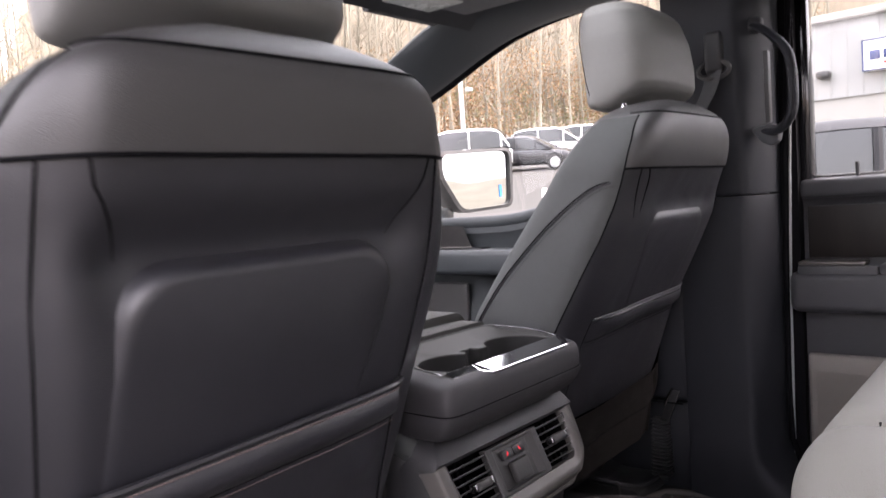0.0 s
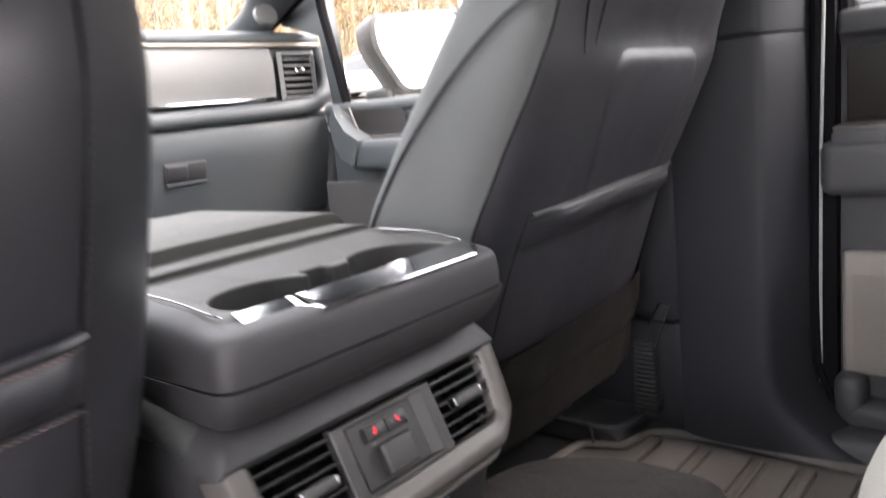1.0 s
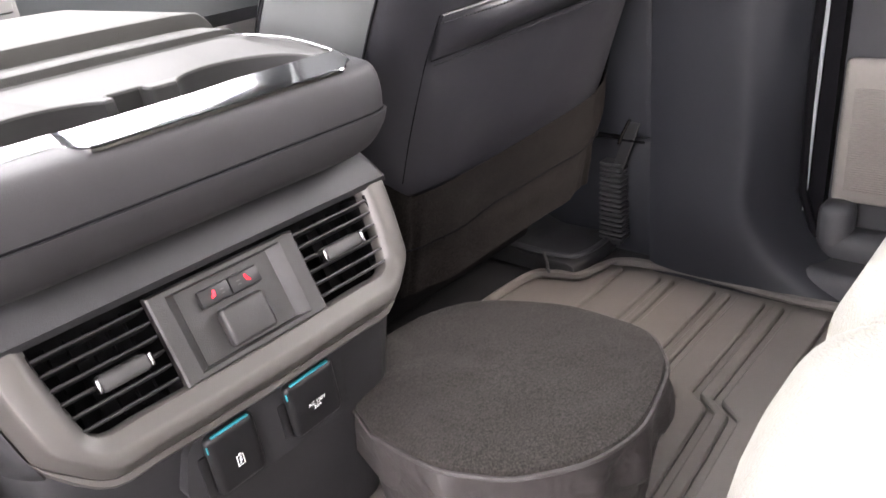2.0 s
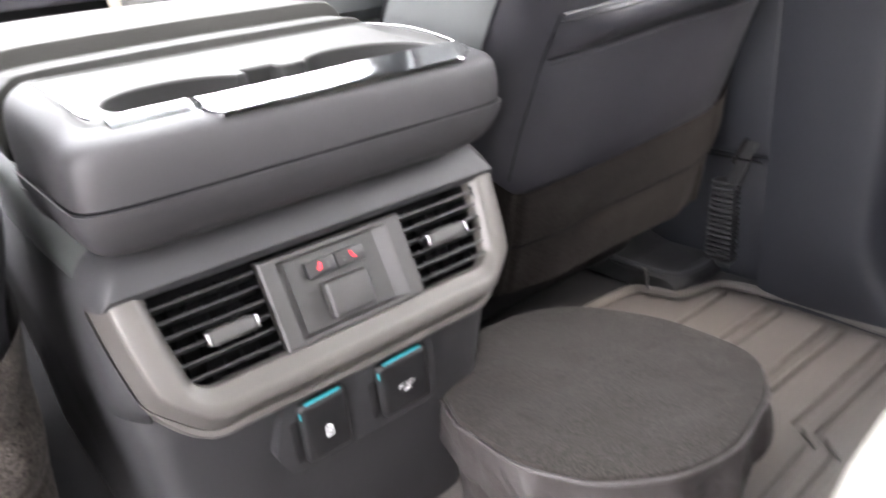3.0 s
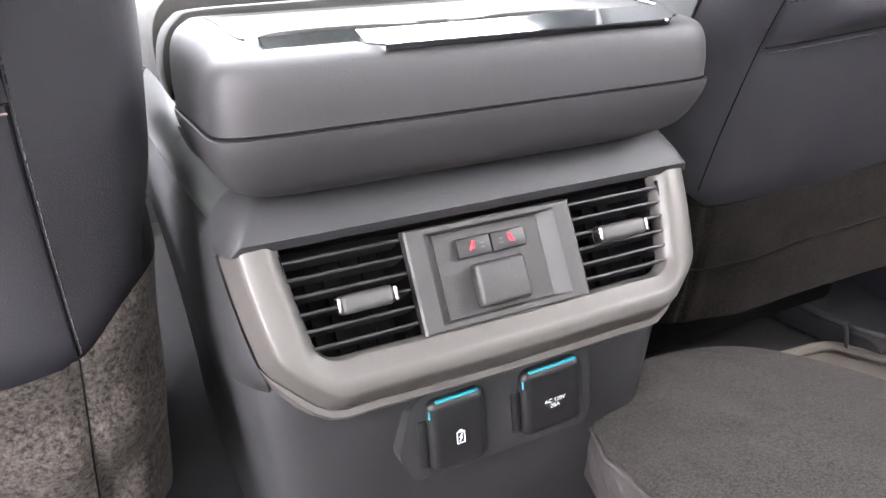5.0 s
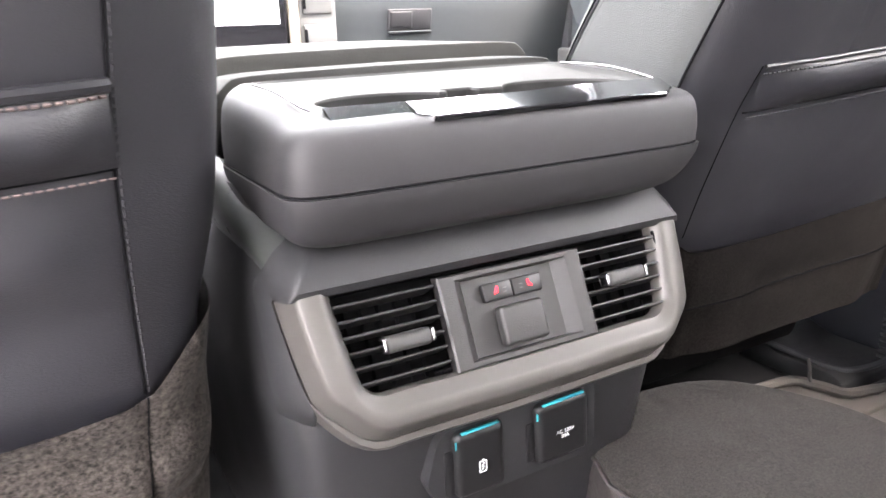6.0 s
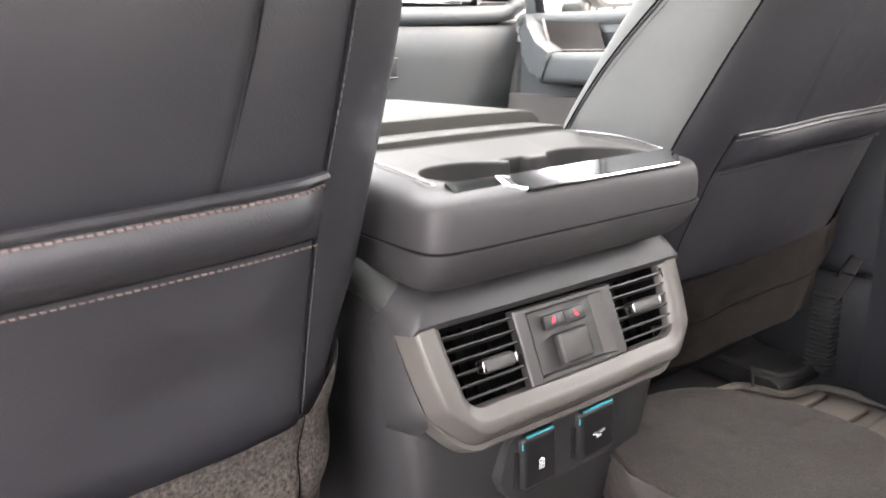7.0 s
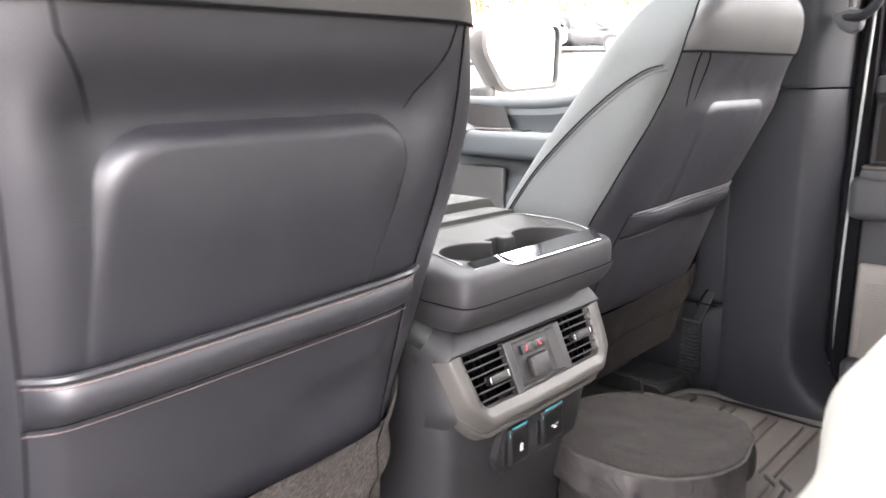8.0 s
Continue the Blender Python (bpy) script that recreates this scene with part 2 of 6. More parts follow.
SATIN = surface("satin_graphite_trim", (0.089, 0.083, 0.0775), 0.46, 0.3, var=0.05, vscale=9, grain=0.06, gscale=1500, rvar=0.05)
CHROME = surface("chrome", (0.72, 0.73, 0.75), 0.09, 1.0, var=0.04, vscale=20, rvar=0.03)
CHROME_DARK = surface("dark_chrome", (0.22, 0.22, 0.23), 0.22, 1.0, var=0.05, vscale=40)
COPPER = surface("copper_trim", (0.4, 0.36, 0.3), 0.35, 0.8, var=0.06, vscale=20)
PLASTIC_PILLAR = surface("black_pillar_plastic", (0.0205, 0.022, 0.0265), 0.5, spec=0.25, var=0.1, vscale=6, grain=0.22, gscale=1000)
RUBBER = surface("black_rubber_mat", (0.11, 0.1, 0.092), 0.62, var=0.18, vscale=9, grain=0.35, gscale=700)
BAG = felt_like("black_bag_cloth", (0.0108, 0.0097, 0.009), (0.055, 0.0485, 0.0445), 480, 0.35, 14)
BAG_SIDE = surface("brown_black_nylon", (0.05, 0.044, 0.043), 0.5, var=0.15, vscale=14, grain=0.3, gscale=1200, soft=0.5, sscale=22)
SPEAKER = surface("taupe_speaker_mesh", (0.22, 0.203, 0.187), 0.5, 0.1, var=0.1, vscale=9)
HEADLINER = felt_like("dark_headliner", (0.035, 0.037, 0.04), (0.06, 0.062, 0.066), 600)
PAINT_WHITE = surface("white_car_paint", (0.55, 0.56, 0.56), 0.3, var=0.03, vscale=2, coat=0.3, rvar=0.04)
PAINT_BLACK = surface("black_car_paint", (0.012, 0.012, 0.015), 0.28, var=0.1, vscale=2, coat=0.3, rvar=0.04)
PAINT_DARK = surface("dark_grey_car_paint", (0.024, 0.024, 0.026), 0.55, var=0.1, vscale=2, rvar=0.04, spec=0.2)
PAINT_GREY = surface("grey_car_paint", (0.13, 0.135, 0.145), 0.25, 0.4, var=0.05, vscale=2, coat=0.6, rvar=0.04)
PAINT_RED = surface("red_car_paint", (0.35, 0.03, 0.03), 0.25, var=0.05, vscale=2, coat=0.6)
TYRE = surface("tyre_rubber", (0.02, 0.02, 0.02), 0.8, var=0.15, vscale=12)
RIM = surface("alloy_rim", (0.45, 0.46, 0.47), 0.3, 0.9, var=0.05, vscale=12)
TINTED = pane("light_dimming_glass", (0.5, 0.51, 0.5), 0.06)
GLASS = pane("window_glass", (0.9, 0.93, 0.92), 0.05)
CAR_GLASS = surface("dark_car_glass", (0.035, 0.038, 0.04), 0.08, var=0.1, vscale=2, rvar=0.02)
MIRROR = surface("mirror_glass", (0.36, 0.39, 0.4), 0.02, 1.0, var=0.01, vscale=4, rvar=0.005)
RED_LED = glow("red_led", (1.0, 0.03, 0.05), 0.05)
CYAN_LED = glow("cyan_led", (0.012, 0.30, 0.36), 0.0026)
SCREEN_LIT = glow("screen_white", (0.85, 0.9, 0.92), 0.09)
HEADER_PALE = surface("pale_header_plastic", (0.62, 0.66, 0.62), 0.25, var=0.04, vscale=9)
DOOR_EDGE = surface("pale_edge_paint", (0.3, 0.32, 0.32), 0.5, var=0.1, vscale=9)
MARK_WHITE = surface("white_marking", (0.75, 0.76, 0.76), 0.6, var=0.05, vscale=90)


# ---- the truck's cabin shell ----
struct("floor", box(-0.95, 0.93, -1.25, 1.5, -0.06, -0.02, 0), CARPET, "black carpeted cabin floor", "floor")
# roof with headliner below it, pierced by an added opening for top light
def pierced(x0, x1, y0, y1, z0, z1, hx, hy0, hy1):
    bm = box(x0, -hx, y0, y1, z0, z1, 0)
    box(hx, x1, y0, y1, z0, z1, 0, bm=bm)
    box(-hx, hx, y0, hy0, z0, z1, 0, bm=bm)
    return box(-hx, hx, hy1, y1, z0, z1, 0, bm=bm)


struct("ceiling", pierced(-0.8, 0.8, -1.25, 0.52, 1.215, 1.25, 0.4, -0.15, 0.34), HEADLINER, "dark grey cloth headliner over the cabin", "ceiling")
struct("roof_panel", pierced(-0.86, 0.86, -1.3, 0.5, 1.26, 1.3, 0.42, -0.17, 0.36), PAINT_WHITE, "white painted roof panel of the truck", "roof")
# added pane, out of view; its opening only brings light from above
pn = struct("roof_window", box(-0.42, 0.42, -0.17, 0.36, 1.28, 1.285, 0), GLASS, "added clear glass roof window, out of view", "window")
pn.visible_shadow = False

# rear wall with its window
bm = box(-0.95, 0.95, -1.3, -1.22, -0.6, 0.72, 0.01)
box(-0.95, 0.95, -1.3, -1.22, 1.12, 1.26, 0.01, bm=bm)
box(-0.95, -0.62, -1.3, -1.22, 0.72, 1.12, 0, bm=bm)
box(0.62, 0.95, -1.3, -1.22, 0.72, 1.12, 0, bm=bm)
struct("wall_rear", bm, PLASTIC, "dark trimmed rear wall of the cabin", "wall")
# out of view; the tint is there to dim light on the seat backs
struct("window_rear", box(-0.62, 0.62, -1.27, -1.262, 0.72, 1.12, 0), TINTED, "rear window tinted to dim the cabin, out of view", "window")

# left side: front door with window, doorway open behind it
# unseen; pillar width and sill height are set for light on the seats
bm = box(-0.99, -0.92, -0.10, 1.55, -0.6, 0.65, 0.01)
box(-0.99, -0.93, -1.2, -0.1, -0.6, 0.03, 0.01, bm=bm)
box(-0.97, -0.9, -0.13, -0.06, -0.6, 1.22, 0.01, bm=bm)
box(-0.99, -0.92, -1.3, -1.12, -0.6, 1.22, 0.01, bm=bm)
box(-0.93, -0.78, -1.3, 0.52, 1.17, 1.27, 0.01, bm=bm)
struct("wall_left", bm, PLASTIC, "dark left cabin side with open windows", "wall")

# firewall and footwell
struct("wall_front", box(-0.95, 0.95, 1.5, 1.56, -0.6, 0.86, 0), CARPET, "black carpeted firewall under the dash", "wall")
struct("sill_trim", box(0.8, 0.93, -1.22, 0.02, -0.06, 0.035, 0.02, 3), PLASTIC, "black moulded door sill trim", "trim")
struct("rocker_right", box(0.86, 0.99, -1.3, 1.55, -0.6, -0.04, 0.02), PAINT_WHITE, "white painted rocker panel of the truck", "body panel")

# roof rails and A pillars
def a_pillar(side):
    s = side
    pts = smooth_curve([(s * 0.775, -0.2, 1.205), (s * 0.775, 0.2, 1.2), (s * 0.785, 0.5, 1.165), (s * 0.81, 0.8, 1.06), (s * 0.845, 1.15, 0.945), (s * 0.885, 1.52, 0.83)], 8)
    rr = [0.042 + 0.008 * math.sin(i * 0.2) for i in range(len(pts))]
    ob = thing("a_pillar_trim", "dark grey moulded windscreen pillar trim", "pillar trim", (s * 0.83, 1.2, 0.9))
    rows = []
    for p, r in zip(pts, rr):
        k = ease((p.z - 0.9) / 0.17)
        e, f = Vector((-s * 0.55, 0.75, 0.12)).normalized(), Vector((-s * 0.3, -0.3, 0.9)).normalized()
        c = p + e * (0.075 * k)
        rows.append([c + e * ((r + 0.08 * k) * math.cos(a)) + f * (r * 0.85 * math.sin(a)) for a in np.linspace(0, 2 * math.pi, 20, endpoint=False)])
    part("cover", grid(rows, True, True, True), PLASTIC_DASH, ob)
    # seal along the door side
    part("seal", tube([Vector(p) + Vector((s * 0.045, -0.012, -0.012)) for p in pts], 0.012, 8), SEAM, ob, "black rubber door seal")
    return ob


# sun visors folded up against the roof, added to darken the chrome strip's reflection
def sun_visor(s):
    ob = thing("sun_visor", "dark grey cloth sun visor folded up", "sun visor", (s * 0.6, 0.66, 1.16), "sun visors")
    bm = box(-0.16, 0.16, -0.13, 0.005, -0.008, 0.008, 0.007, 3, Matrix.Translation((s * 0.57, 0.65, 1.197)) @ Matrix.Rotation(radians(-5), 4, "X"))
    part("panel", bm, HEADLINER, ob)
    part("hinge_rod", tube([(s * 0.42, 0.515, 1.208), (s * 0.74, 0.515, 1.208)], 0.006, 8), PLASTIC, ob, "black hinge rod")


sun_visor(1)
sun_visor(-1)
ap = a_pillar(1)
m = Matrix.Translation((0.80, 1.122, 0.915)) @ Euler((radians(60), radians(-35), 0)).to_matrix().to_4x4()
bm = bmesh.new()
bmesh.ops.create_cone(bm, cap_ends=True, segments=28, radius1=0.032, radius2=0.028, depth=0.012, matrix=m)
part("tweeter_grille", bm, PLASTIC_GREY, ap, "round grey tweeter cover")
a_pillar(-1)

# windscreen header, visor
struct("header_trim", prism([(0.44, 1.215), (0.56, 1.165), (0.62, 1.2), (0.6, 1.26), (0.44, 1.26)], "x", -0.8, 0.8), HEADLINER, "dark cloth header trim above the windscreen", "trim")
vis = thing("sun_visor", "pale grey folded sun visor below the headliner", "sun visor", (0.46, 0.5, 1.2))
part("blade", box(0.2, 0.62, 0.30, 0.50, 1.178, 1.196, 0.007, 3), PLASTIC_DASH, vis)
# pale plate placed to fit the camera's view
part("vanity_cover", box(0.33, 0.49, 0.405, 0.51, 1.168, 1.177, 0.003), HEADER_PALE, vis, "pale plate below the visor")

bm = grid([[(-0.8, 0.56, 1.2), (0.0, 0.60, 1.215), (0.8, 0.56, 1.2)], [(-0.9, 1.6, 0.86), (0.0, 1.72, 0.87), (0.9, 1.6, 0.86)]])
ob = struct("windscreen", bm, GLASS, "clear curved windscreen glass", "window")
ob.visible_shadow = False

# cowl and bonnet ahead of the windscreen
struct("bonnet", grid([[(x, y, 0.80 - 0.02 * (y - 1.6) ** 2 - 0.03 * abs(x) ** 2 + (0.03 if abs(x) > 0.55 else 0)) for x in np.linspace(-0.95, 0.95, 15)] for y in np.linspace(1.6, 2.9, 8)]), PAINT_WHITE, "white painted truck bonnet", "bonnet")


# ---- right B pillar ----
pil = thing("b_pillar_trim", "black moulded pillar trim with belt slot", "pillar trim", (0.85, -0.06, 0.0))
plan = [(0.93, 0.05), (0.86, 0.05), (0.80, 0.05), (0.783, 0.045), (0.778, 0.03), (0.778, -0.02), (0.778, -0.07), (0.778, -0.093), (0.7795, -0.101), (0.783, -0.107), (0.789, -0.113), (0.81, -0.127), (0.832, -0.140), (0.85, -0.149), (0.868, -0.153), (0.89, -0.154), (0.93, -0.154)]
rows = []
for z in [-0.02, -0.01, 0.0, 0.01] + list(np.linspace(0.02, 0.16, 12)) + [0.2, 0.3, 0.45, 0.6, 0.675, 0.684, 0.688]:
    fl = 0.17 * (max(0.0, 0.155 - z) / 0.175) ** 2.6
    top = 0.003 * max(0.0, (z - 0.675) / 0.013)
    rows.append([(x + top, y - fl * max(0.0, min(1.0, (-0.085 - y) / 0.03)), z) for x, y in plan])
part("lower_cover", grid(rows, True, True, True), PLASTIC_PILLAR, pil, angle=50)
rows = []
for z in (0.6905, 0.692, 0.70, 0.76, 0.85, 0.95, 1.05, 1.13, 1.2):
    t = z - 0.69
    inset = 0.002 if z < 0.6915 else 0.0
    rows.append([(x + inset - 0.10 * t, y * (1 + 0.12 * t) + inset, z) for x, y in plan])
part("upper_cover", grid(rows, True, True, True), PLASTIC_PILLAR, pil, angle=50)
part("forward_cover", box(0.792, 0.93, 0.042, 0.21, 0.205, 0.688, 0.018, 3), PLASTIC_PILLAR, pil)
part("forward_cover_seam", tube([(0.791, 0.06, 0.203), (0.791, 0.19, 0.203)], 0.002, 6), SEAM, pil)
belt = thing("seat_belt", "dark grey seat belt in its pillar ring", "seat belt", (0.77, -0.08, 0.9))
part("guide", box(0.735, 0.757, -0.085, -0.045, 0.955, 1.045, 0.01, 3), PLASTIC_BLACK, belt, "black belt guide")
ring = [(0.742, -0.064 + 0.034 * math.cos(a), 0.962 + 0.018 * math.sin(a)) for a in np.linspace(0, 2 * math.pi, 25)]
part("ring", tube(ring, 0.005, 8), PLASTIC_GREY, belt)
web = smooth_curve([(0.742, -0.064, 0.96), (0.733, -0.045, 0.90), (0.705, 0.02, 0.80), (0.68, 0.11, 0.70), (0.69, 0.2, 0.52), (0.72, 0.3, 0.36)], 8)
rows = [[(p.x - 0.012, p.y - 0.021, p.z), (p.x + 0.012, p.y + 0.021, p.z), (p.x + 0.0135, p.y + 0.0205, p.z), (p.x - 0.0105, p.y - 0.0215, p.z)] for p in web]
part("webbing", grid(rows, True, True, True), surface("belt_webbing", (0.05, 0.052, 0.055), 0.7, var=0.1, vscale=20, grain=0.5, gscale=900), belt)
# ribbed boot at the belt's lower anchor
boot = part("ribbed_boot", box(0.806, 0.82, 0.112, 0.144, 0.0, 0.155, 0.004), PLASTIC_BLACK, belt, "black ribbed belt anchor boot")
for i in range(16):
    z = 0.012 + i * 0.0092
    k = 0.0185 + 0.003 * (1 - i / 15)
    part("rib", box(0.813 - k * 0.7, 0.813 + k * 0.7, 0.128 - k * 1.1, 0.128 + k * 1.1, z, z + 0.0055, 0.002, 1), PLASTIC_BLACK, boot)
# strap and metal tongue rising from the boot
strap = smooth_curve([(0.808, 0.118, 0.145), (0.797, 0.100, 0.18), (0.79, 0.084, 0.215), (0.788, 0.076, 0.235)], 5)
rows = [[(p.x, p.y + 0.010, p.z), (p.x - 0.002, p.y + 0.002, p.z), (p.x, p.y - 0.010, p.z), (p.x + 0.002, p.y - 0.002, p.z)] for p in strap]
low = part("anchor_strap", grid(rows, True, True, True), PLASTIC_BLACK, belt, "dark lower belt strap")
part("strap_edge", tube([p + Vector((-0.001, -0.0105, 0)) for p in strap], 0.0014, 6), PLASTIC_GREY, low)
part("tongue", tube(smooth_curve([(0.789, 0.104, 0.196), (0.788, 0.099, 0.209), (0.786, 0.090, 0.226), (0.785, 0.082, 0.24)], 4), 0.0029, 8), CHROME_DARK, low, "pale metal belt tongue")

gh = thing("grab_handle", "black moulded grab handle on the pillar", "grab handle", (0.79, -0.18, 0.83))
pts = smooth_curve([(0.79, -0.13, 1.05), (0.772, -0.155, 1.043), (0.755, -0.191, 1.013), (0.745, -0.222, 0.972), (0.743, -0.229, 0.906), (0.747, -0.223, 0.85), (0.758, -0.196, 0.822), (0.775, -0.165, 0.822), (0.79, -0.14, 0.828)], 8)
part("grip", tube(pts, [0.0095 + 0.003 * math.sin(math.pi * i / (len(pts) - 1)) for i in range(len(pts))], 12, None, 0.7), PLASTIC_PILLAR, gh)
part("upper_mount", box(0.77, 0.80, -0.165, -0.115, 1.03, 1.065, 0.012, 3), PLASTIC, gh)
part("lower_mount", prism([(-0.135, 0.829), (-0.17, 0.838), (-0.195, 0.832), (-0.19, 0.80), (-0.175, 0.79), (-0.155, 0.80)], "x", 0.768, 0.80, 0.005), PLASTIC, gh)
part("insert", box(0.772, 0.79, -0.175, -0.165, 0.84, 0.99, 0.002), PLASTIC_GREY, gh)

gh.location.y += 0.008

# foot trim ahead of the pillar
ft = thing("kick_trim", "black moulded kick trim beside the front seat", "trim", (0.86, 0.2, 0))
part("panel", box(0.83, 0.93, 0.055, 1.45, -0.03, 0.2, 0.02, 3), PLASTIC_PILLAR, ft)


# ---- right rear door ----
door = thing("rear_door", "black trimmed rear door with a speaker", "door", (0.92, -0.55, 0.0))
prof = [(0.93, 0.0), (0.905, 0.03), (0.9, 0.13), (0.905, 0.40), (0.912, 0.53), (0.915, 0.66), (0.90, 0.675), (0.896, 0.70), (0.91, 0.716), (0.96, 0.716), (0.96, 0.0)]
part("trim_panel", prism(prof, "y", -1.12, -0.172, 0.006), PLASTIC, door)
part("edge_seal", tube([(0.868, -0.185, 0.95), (0.868, -0.177, 0.75), (0.868, -0.17, 0.5), (0.868, -0.166, 0.2), (0.868, -0.166, 0.1)], 0.0028, 8), DOOR_EDGE, door, "pale painted door edge")
part("top_roll", box(0.888, 0.925, -1.1, -0.188, 0.672, 0.714, 0.012, 3), PLASTIC, door)
part("dark_insert", box(0.903, 0.912, -1.05, -0.2, 0.54, 0.655, 0.003), TRIM_BROWN, door, "dark brown trim insert")
part("pull_strip", box(0.852, 0.905, -0.32, -0.19, 0.528, 0.536, 0.003), SATIN, door, "satin metal pull strip")
bm = box(0.838, 0.91, -1.05, -0.172, 0.425, 0.515, 0.02, 4)
box(0.845, 0.855, -0.345, -0.19, 0.50, 0.528, 0.004, bm=bm)
box(0.845, 0.905, -0.40, -0.345, 0.47, 0.532, 0.01, 3, bm=bm)
part("armrest", bm, PLASTIC, door)
# flat near-black plate with the cup's shade as its colour
part("pull_cup", box(0.857, 0.9, -0.34, -0.2, 0.512, 0.52, 0.002), DARK_VOID, door)
spk = part("speaker_frame", box(0.884, 0.902, -0.56, -0.195, 0.115, 0.328, 0.01, 3), SPEAKER, door, "taupe speaker surround")
bm = bmesh.new()
for i in range(44):
    z = 0.135 + i * 0.0035
    box(0.8815, 0.885, -0.545, -0.212, z, z + 0.002, 0, bm=bm)
part("grille_ribs", bm, SPEAKER, spk, "fine ribbed speaker grille", kind="stuff")
bm = box(0.855, 0.91, -1.0, -0.185, 0.02, 0.075, 0.02, 3)
box(0.855, 0.91, -0.235, -0.185, 0.03, 0.12, 0.02, 3, bm=bm)
part("map_pocket", bm, PLASTIC, door)
bm = box(0.90, 0.945, -0.215, -0.186, 0.7, 1.18, 0.008)
box(0.88, 0.925, -1.12, -0.19, 1.13, 1.2, 0.01, bm=bm)
box(0.90, 0.945, -1.12, -1.06, 0.7, 1.16, 0.008, bm=bm)
fr = part("window_frame", bm, GLOSS_BLACK, door, "black window frame")
pn = part("window_pane", grid([[(0.935, -0.21, 0.71), (0.935, -1.07, 0.71)], [(0.905, -0.21, 1.15), (0.905, -1.07, 1.15)]]), GLASS, door, "clear side glass")
pn.visible_shadow = False
part("lock_pin", tube([(0.915, -0.30, 0.712), (0.915, -0.30, 0.735), (0.915, -0.30, 0.745)], [0.003, 0.0045, 0.004], 10), PLASTIC, door, "black lock pin")
part("sill_gloss", box(0.925, 0.945, -1.06, -0.215, 0.712, 0.722, 0.003), SATIN, door)
part("outer_skin", box(0.965, 0.985, -1.12, -0.19, -0.05, 0.71, 0.004), PAINT_WHITE, door, "white painted outer door skin")
struct("b_pillar_body", box(0.925, 0.985, -0.185, 0.0, -0.1, 1.2, 0.01), PAINT_WHITE, "white painted pillar body outside", "body panel")
struct("wall_right_rear", box(0.92, 0.99, -1.3, -1.125, -0.6, 1.26, 0.01), PLASTIC, "dark trimmed rear corner of the cabin", "wall")
struct("roof_rail_right", box(0.80, 0.9, -1.3, 0.35, 1.2, 1.27, 0.015), PLASTIC, "dark roof rail trim above the doors", "trim")
# added near-black filler: painted shade in the gap, hides the white body
struct("door_gap", box(0.876, 0.924, -0.19, -0.13, 0.0, 1.19, 0), SEAM, "black filler between pillar and door", "trim")
# seal strip between pillar and door
struct("door_seal", tube([(0.874, -0.27, 0.0), (0.872, -0.22, 0.025), (0.87, -0.182, 0.07), (0.868, -0.162, 0.13), (0.868, -0.158, 0.3), (0.868, -0.166, 0.75), (0.866, -0.182, 1.0), (0.85, -0.195, 1.2)], 0.007, 8), SEAM, "black rubber door seal", "seal")


# ---- right front door ----
fd = thing("front_door", "slate and black front door trim", "door", (0.92, 0.5, 0.0))
edge = smooth_curve([(0.905, 0.0, 0.72), (0.905, 0.25, 0.715), (0.905, 0.45, 0.695), (0.905, 0.6, 0.672), (0.905, 0.8, 0.668), (0.905, 1.05, 0.672)], 5)
rows = []
for p in edge:
    z = p.z
    rows.append([(0.96, p.y, z - 0.004), (0.925, p.y, z), (0.90, p.y, z - 0.012), (0.895, p.y, z - 0.05), (0.91, p.y, z - 0.075), (0.905, p.y, 0.45), (0.88, p.y, 0.38), (0.88, p.y, 0.12), (0.9, p.y, 0.0), (0.965, p.y, -0.04)])
part("trim_panel", grid(rows), PLASTIC_DASH, fd, "slate grey door panel")
part("top_roll", tube([p + Vector((0.005, 0, -0.018)) for p in edge], 0.02, 10), PLASTIC_DASH, fd)
ins = [[(0.881, 0.936, 0.652), (0.881, 0.757, 0.642)], [(0.868, 0.905, 0.61), (0.876, 0.737, 0.60)], [(0.857, 0.88, 0.581), (0.872, 0.722, 0.577)]]
bm = grid(ins)
bmesh.ops.solidify(bm, geom=bm.faces[:], thickness=0.004)
part("dark_insert", bm, TRIM_BROWN, fd, "dark brown trim insert")
part("insert_rim", tube(smooth_curve([(0.879, 0.94, 0.655), (0.866, 0.91, 0.613), (0.856, 0.886, 0.582), (0.858, 0.86, 0.5785), (0.87, 0.72, 0.578)], 5), 0.0035, 8), SATIN, fd, "satin rim round the insert")
bm = box(0.81, 0.91, 0.1, 0.90, 0.50, 0.575, 0.02, 4)
rows = []
for s, x, y, z, h in ((0, 0.80, 0.86, 0.575, 0.075), (1, 0.815, 0.92, 0.60, 0.09), (2, 0.84, 0.975, 0.64, 0.085), (3, 0.875, 1.02, 0.668, 0.05)):
    rows.append([(x, y - 0.02, z), (x + 0.05, y - 0.015, z + 0.004), (0.92, y, z), (0.92, y, z - h), (x + 0.05, y + 0.0, z - h), (x + 0.004, y + 0.005, z - h * 0.8)])
grid(rows, True, True, True, bm)
part("armrest", bm, PLASTIC_DASH, fd)
part("switch_pod", box(0.850, 0.862, 0.945, 0.972, 0.606, 0.64, 0.004, 3), PLASTIC_PALE, fd, "pale switch plate")
part("pull_cup", box(0.835, 0.885, 0.66, 0.83, 0.574, 0.579, 0.002), GLOSS_BLACK, fd)
part("speaker_panel", box(0.868, 0.885, 0.75, 1.06, 0.2, 0.47, 0.02, 3), PLASTIC_GREY, fd, "dark lower speaker panel")
part("map_pocket", box(0.845, 0.9, 0.1, 0.95, 0.08, 0.3, 0.02, 3), PLASTIC, fd)
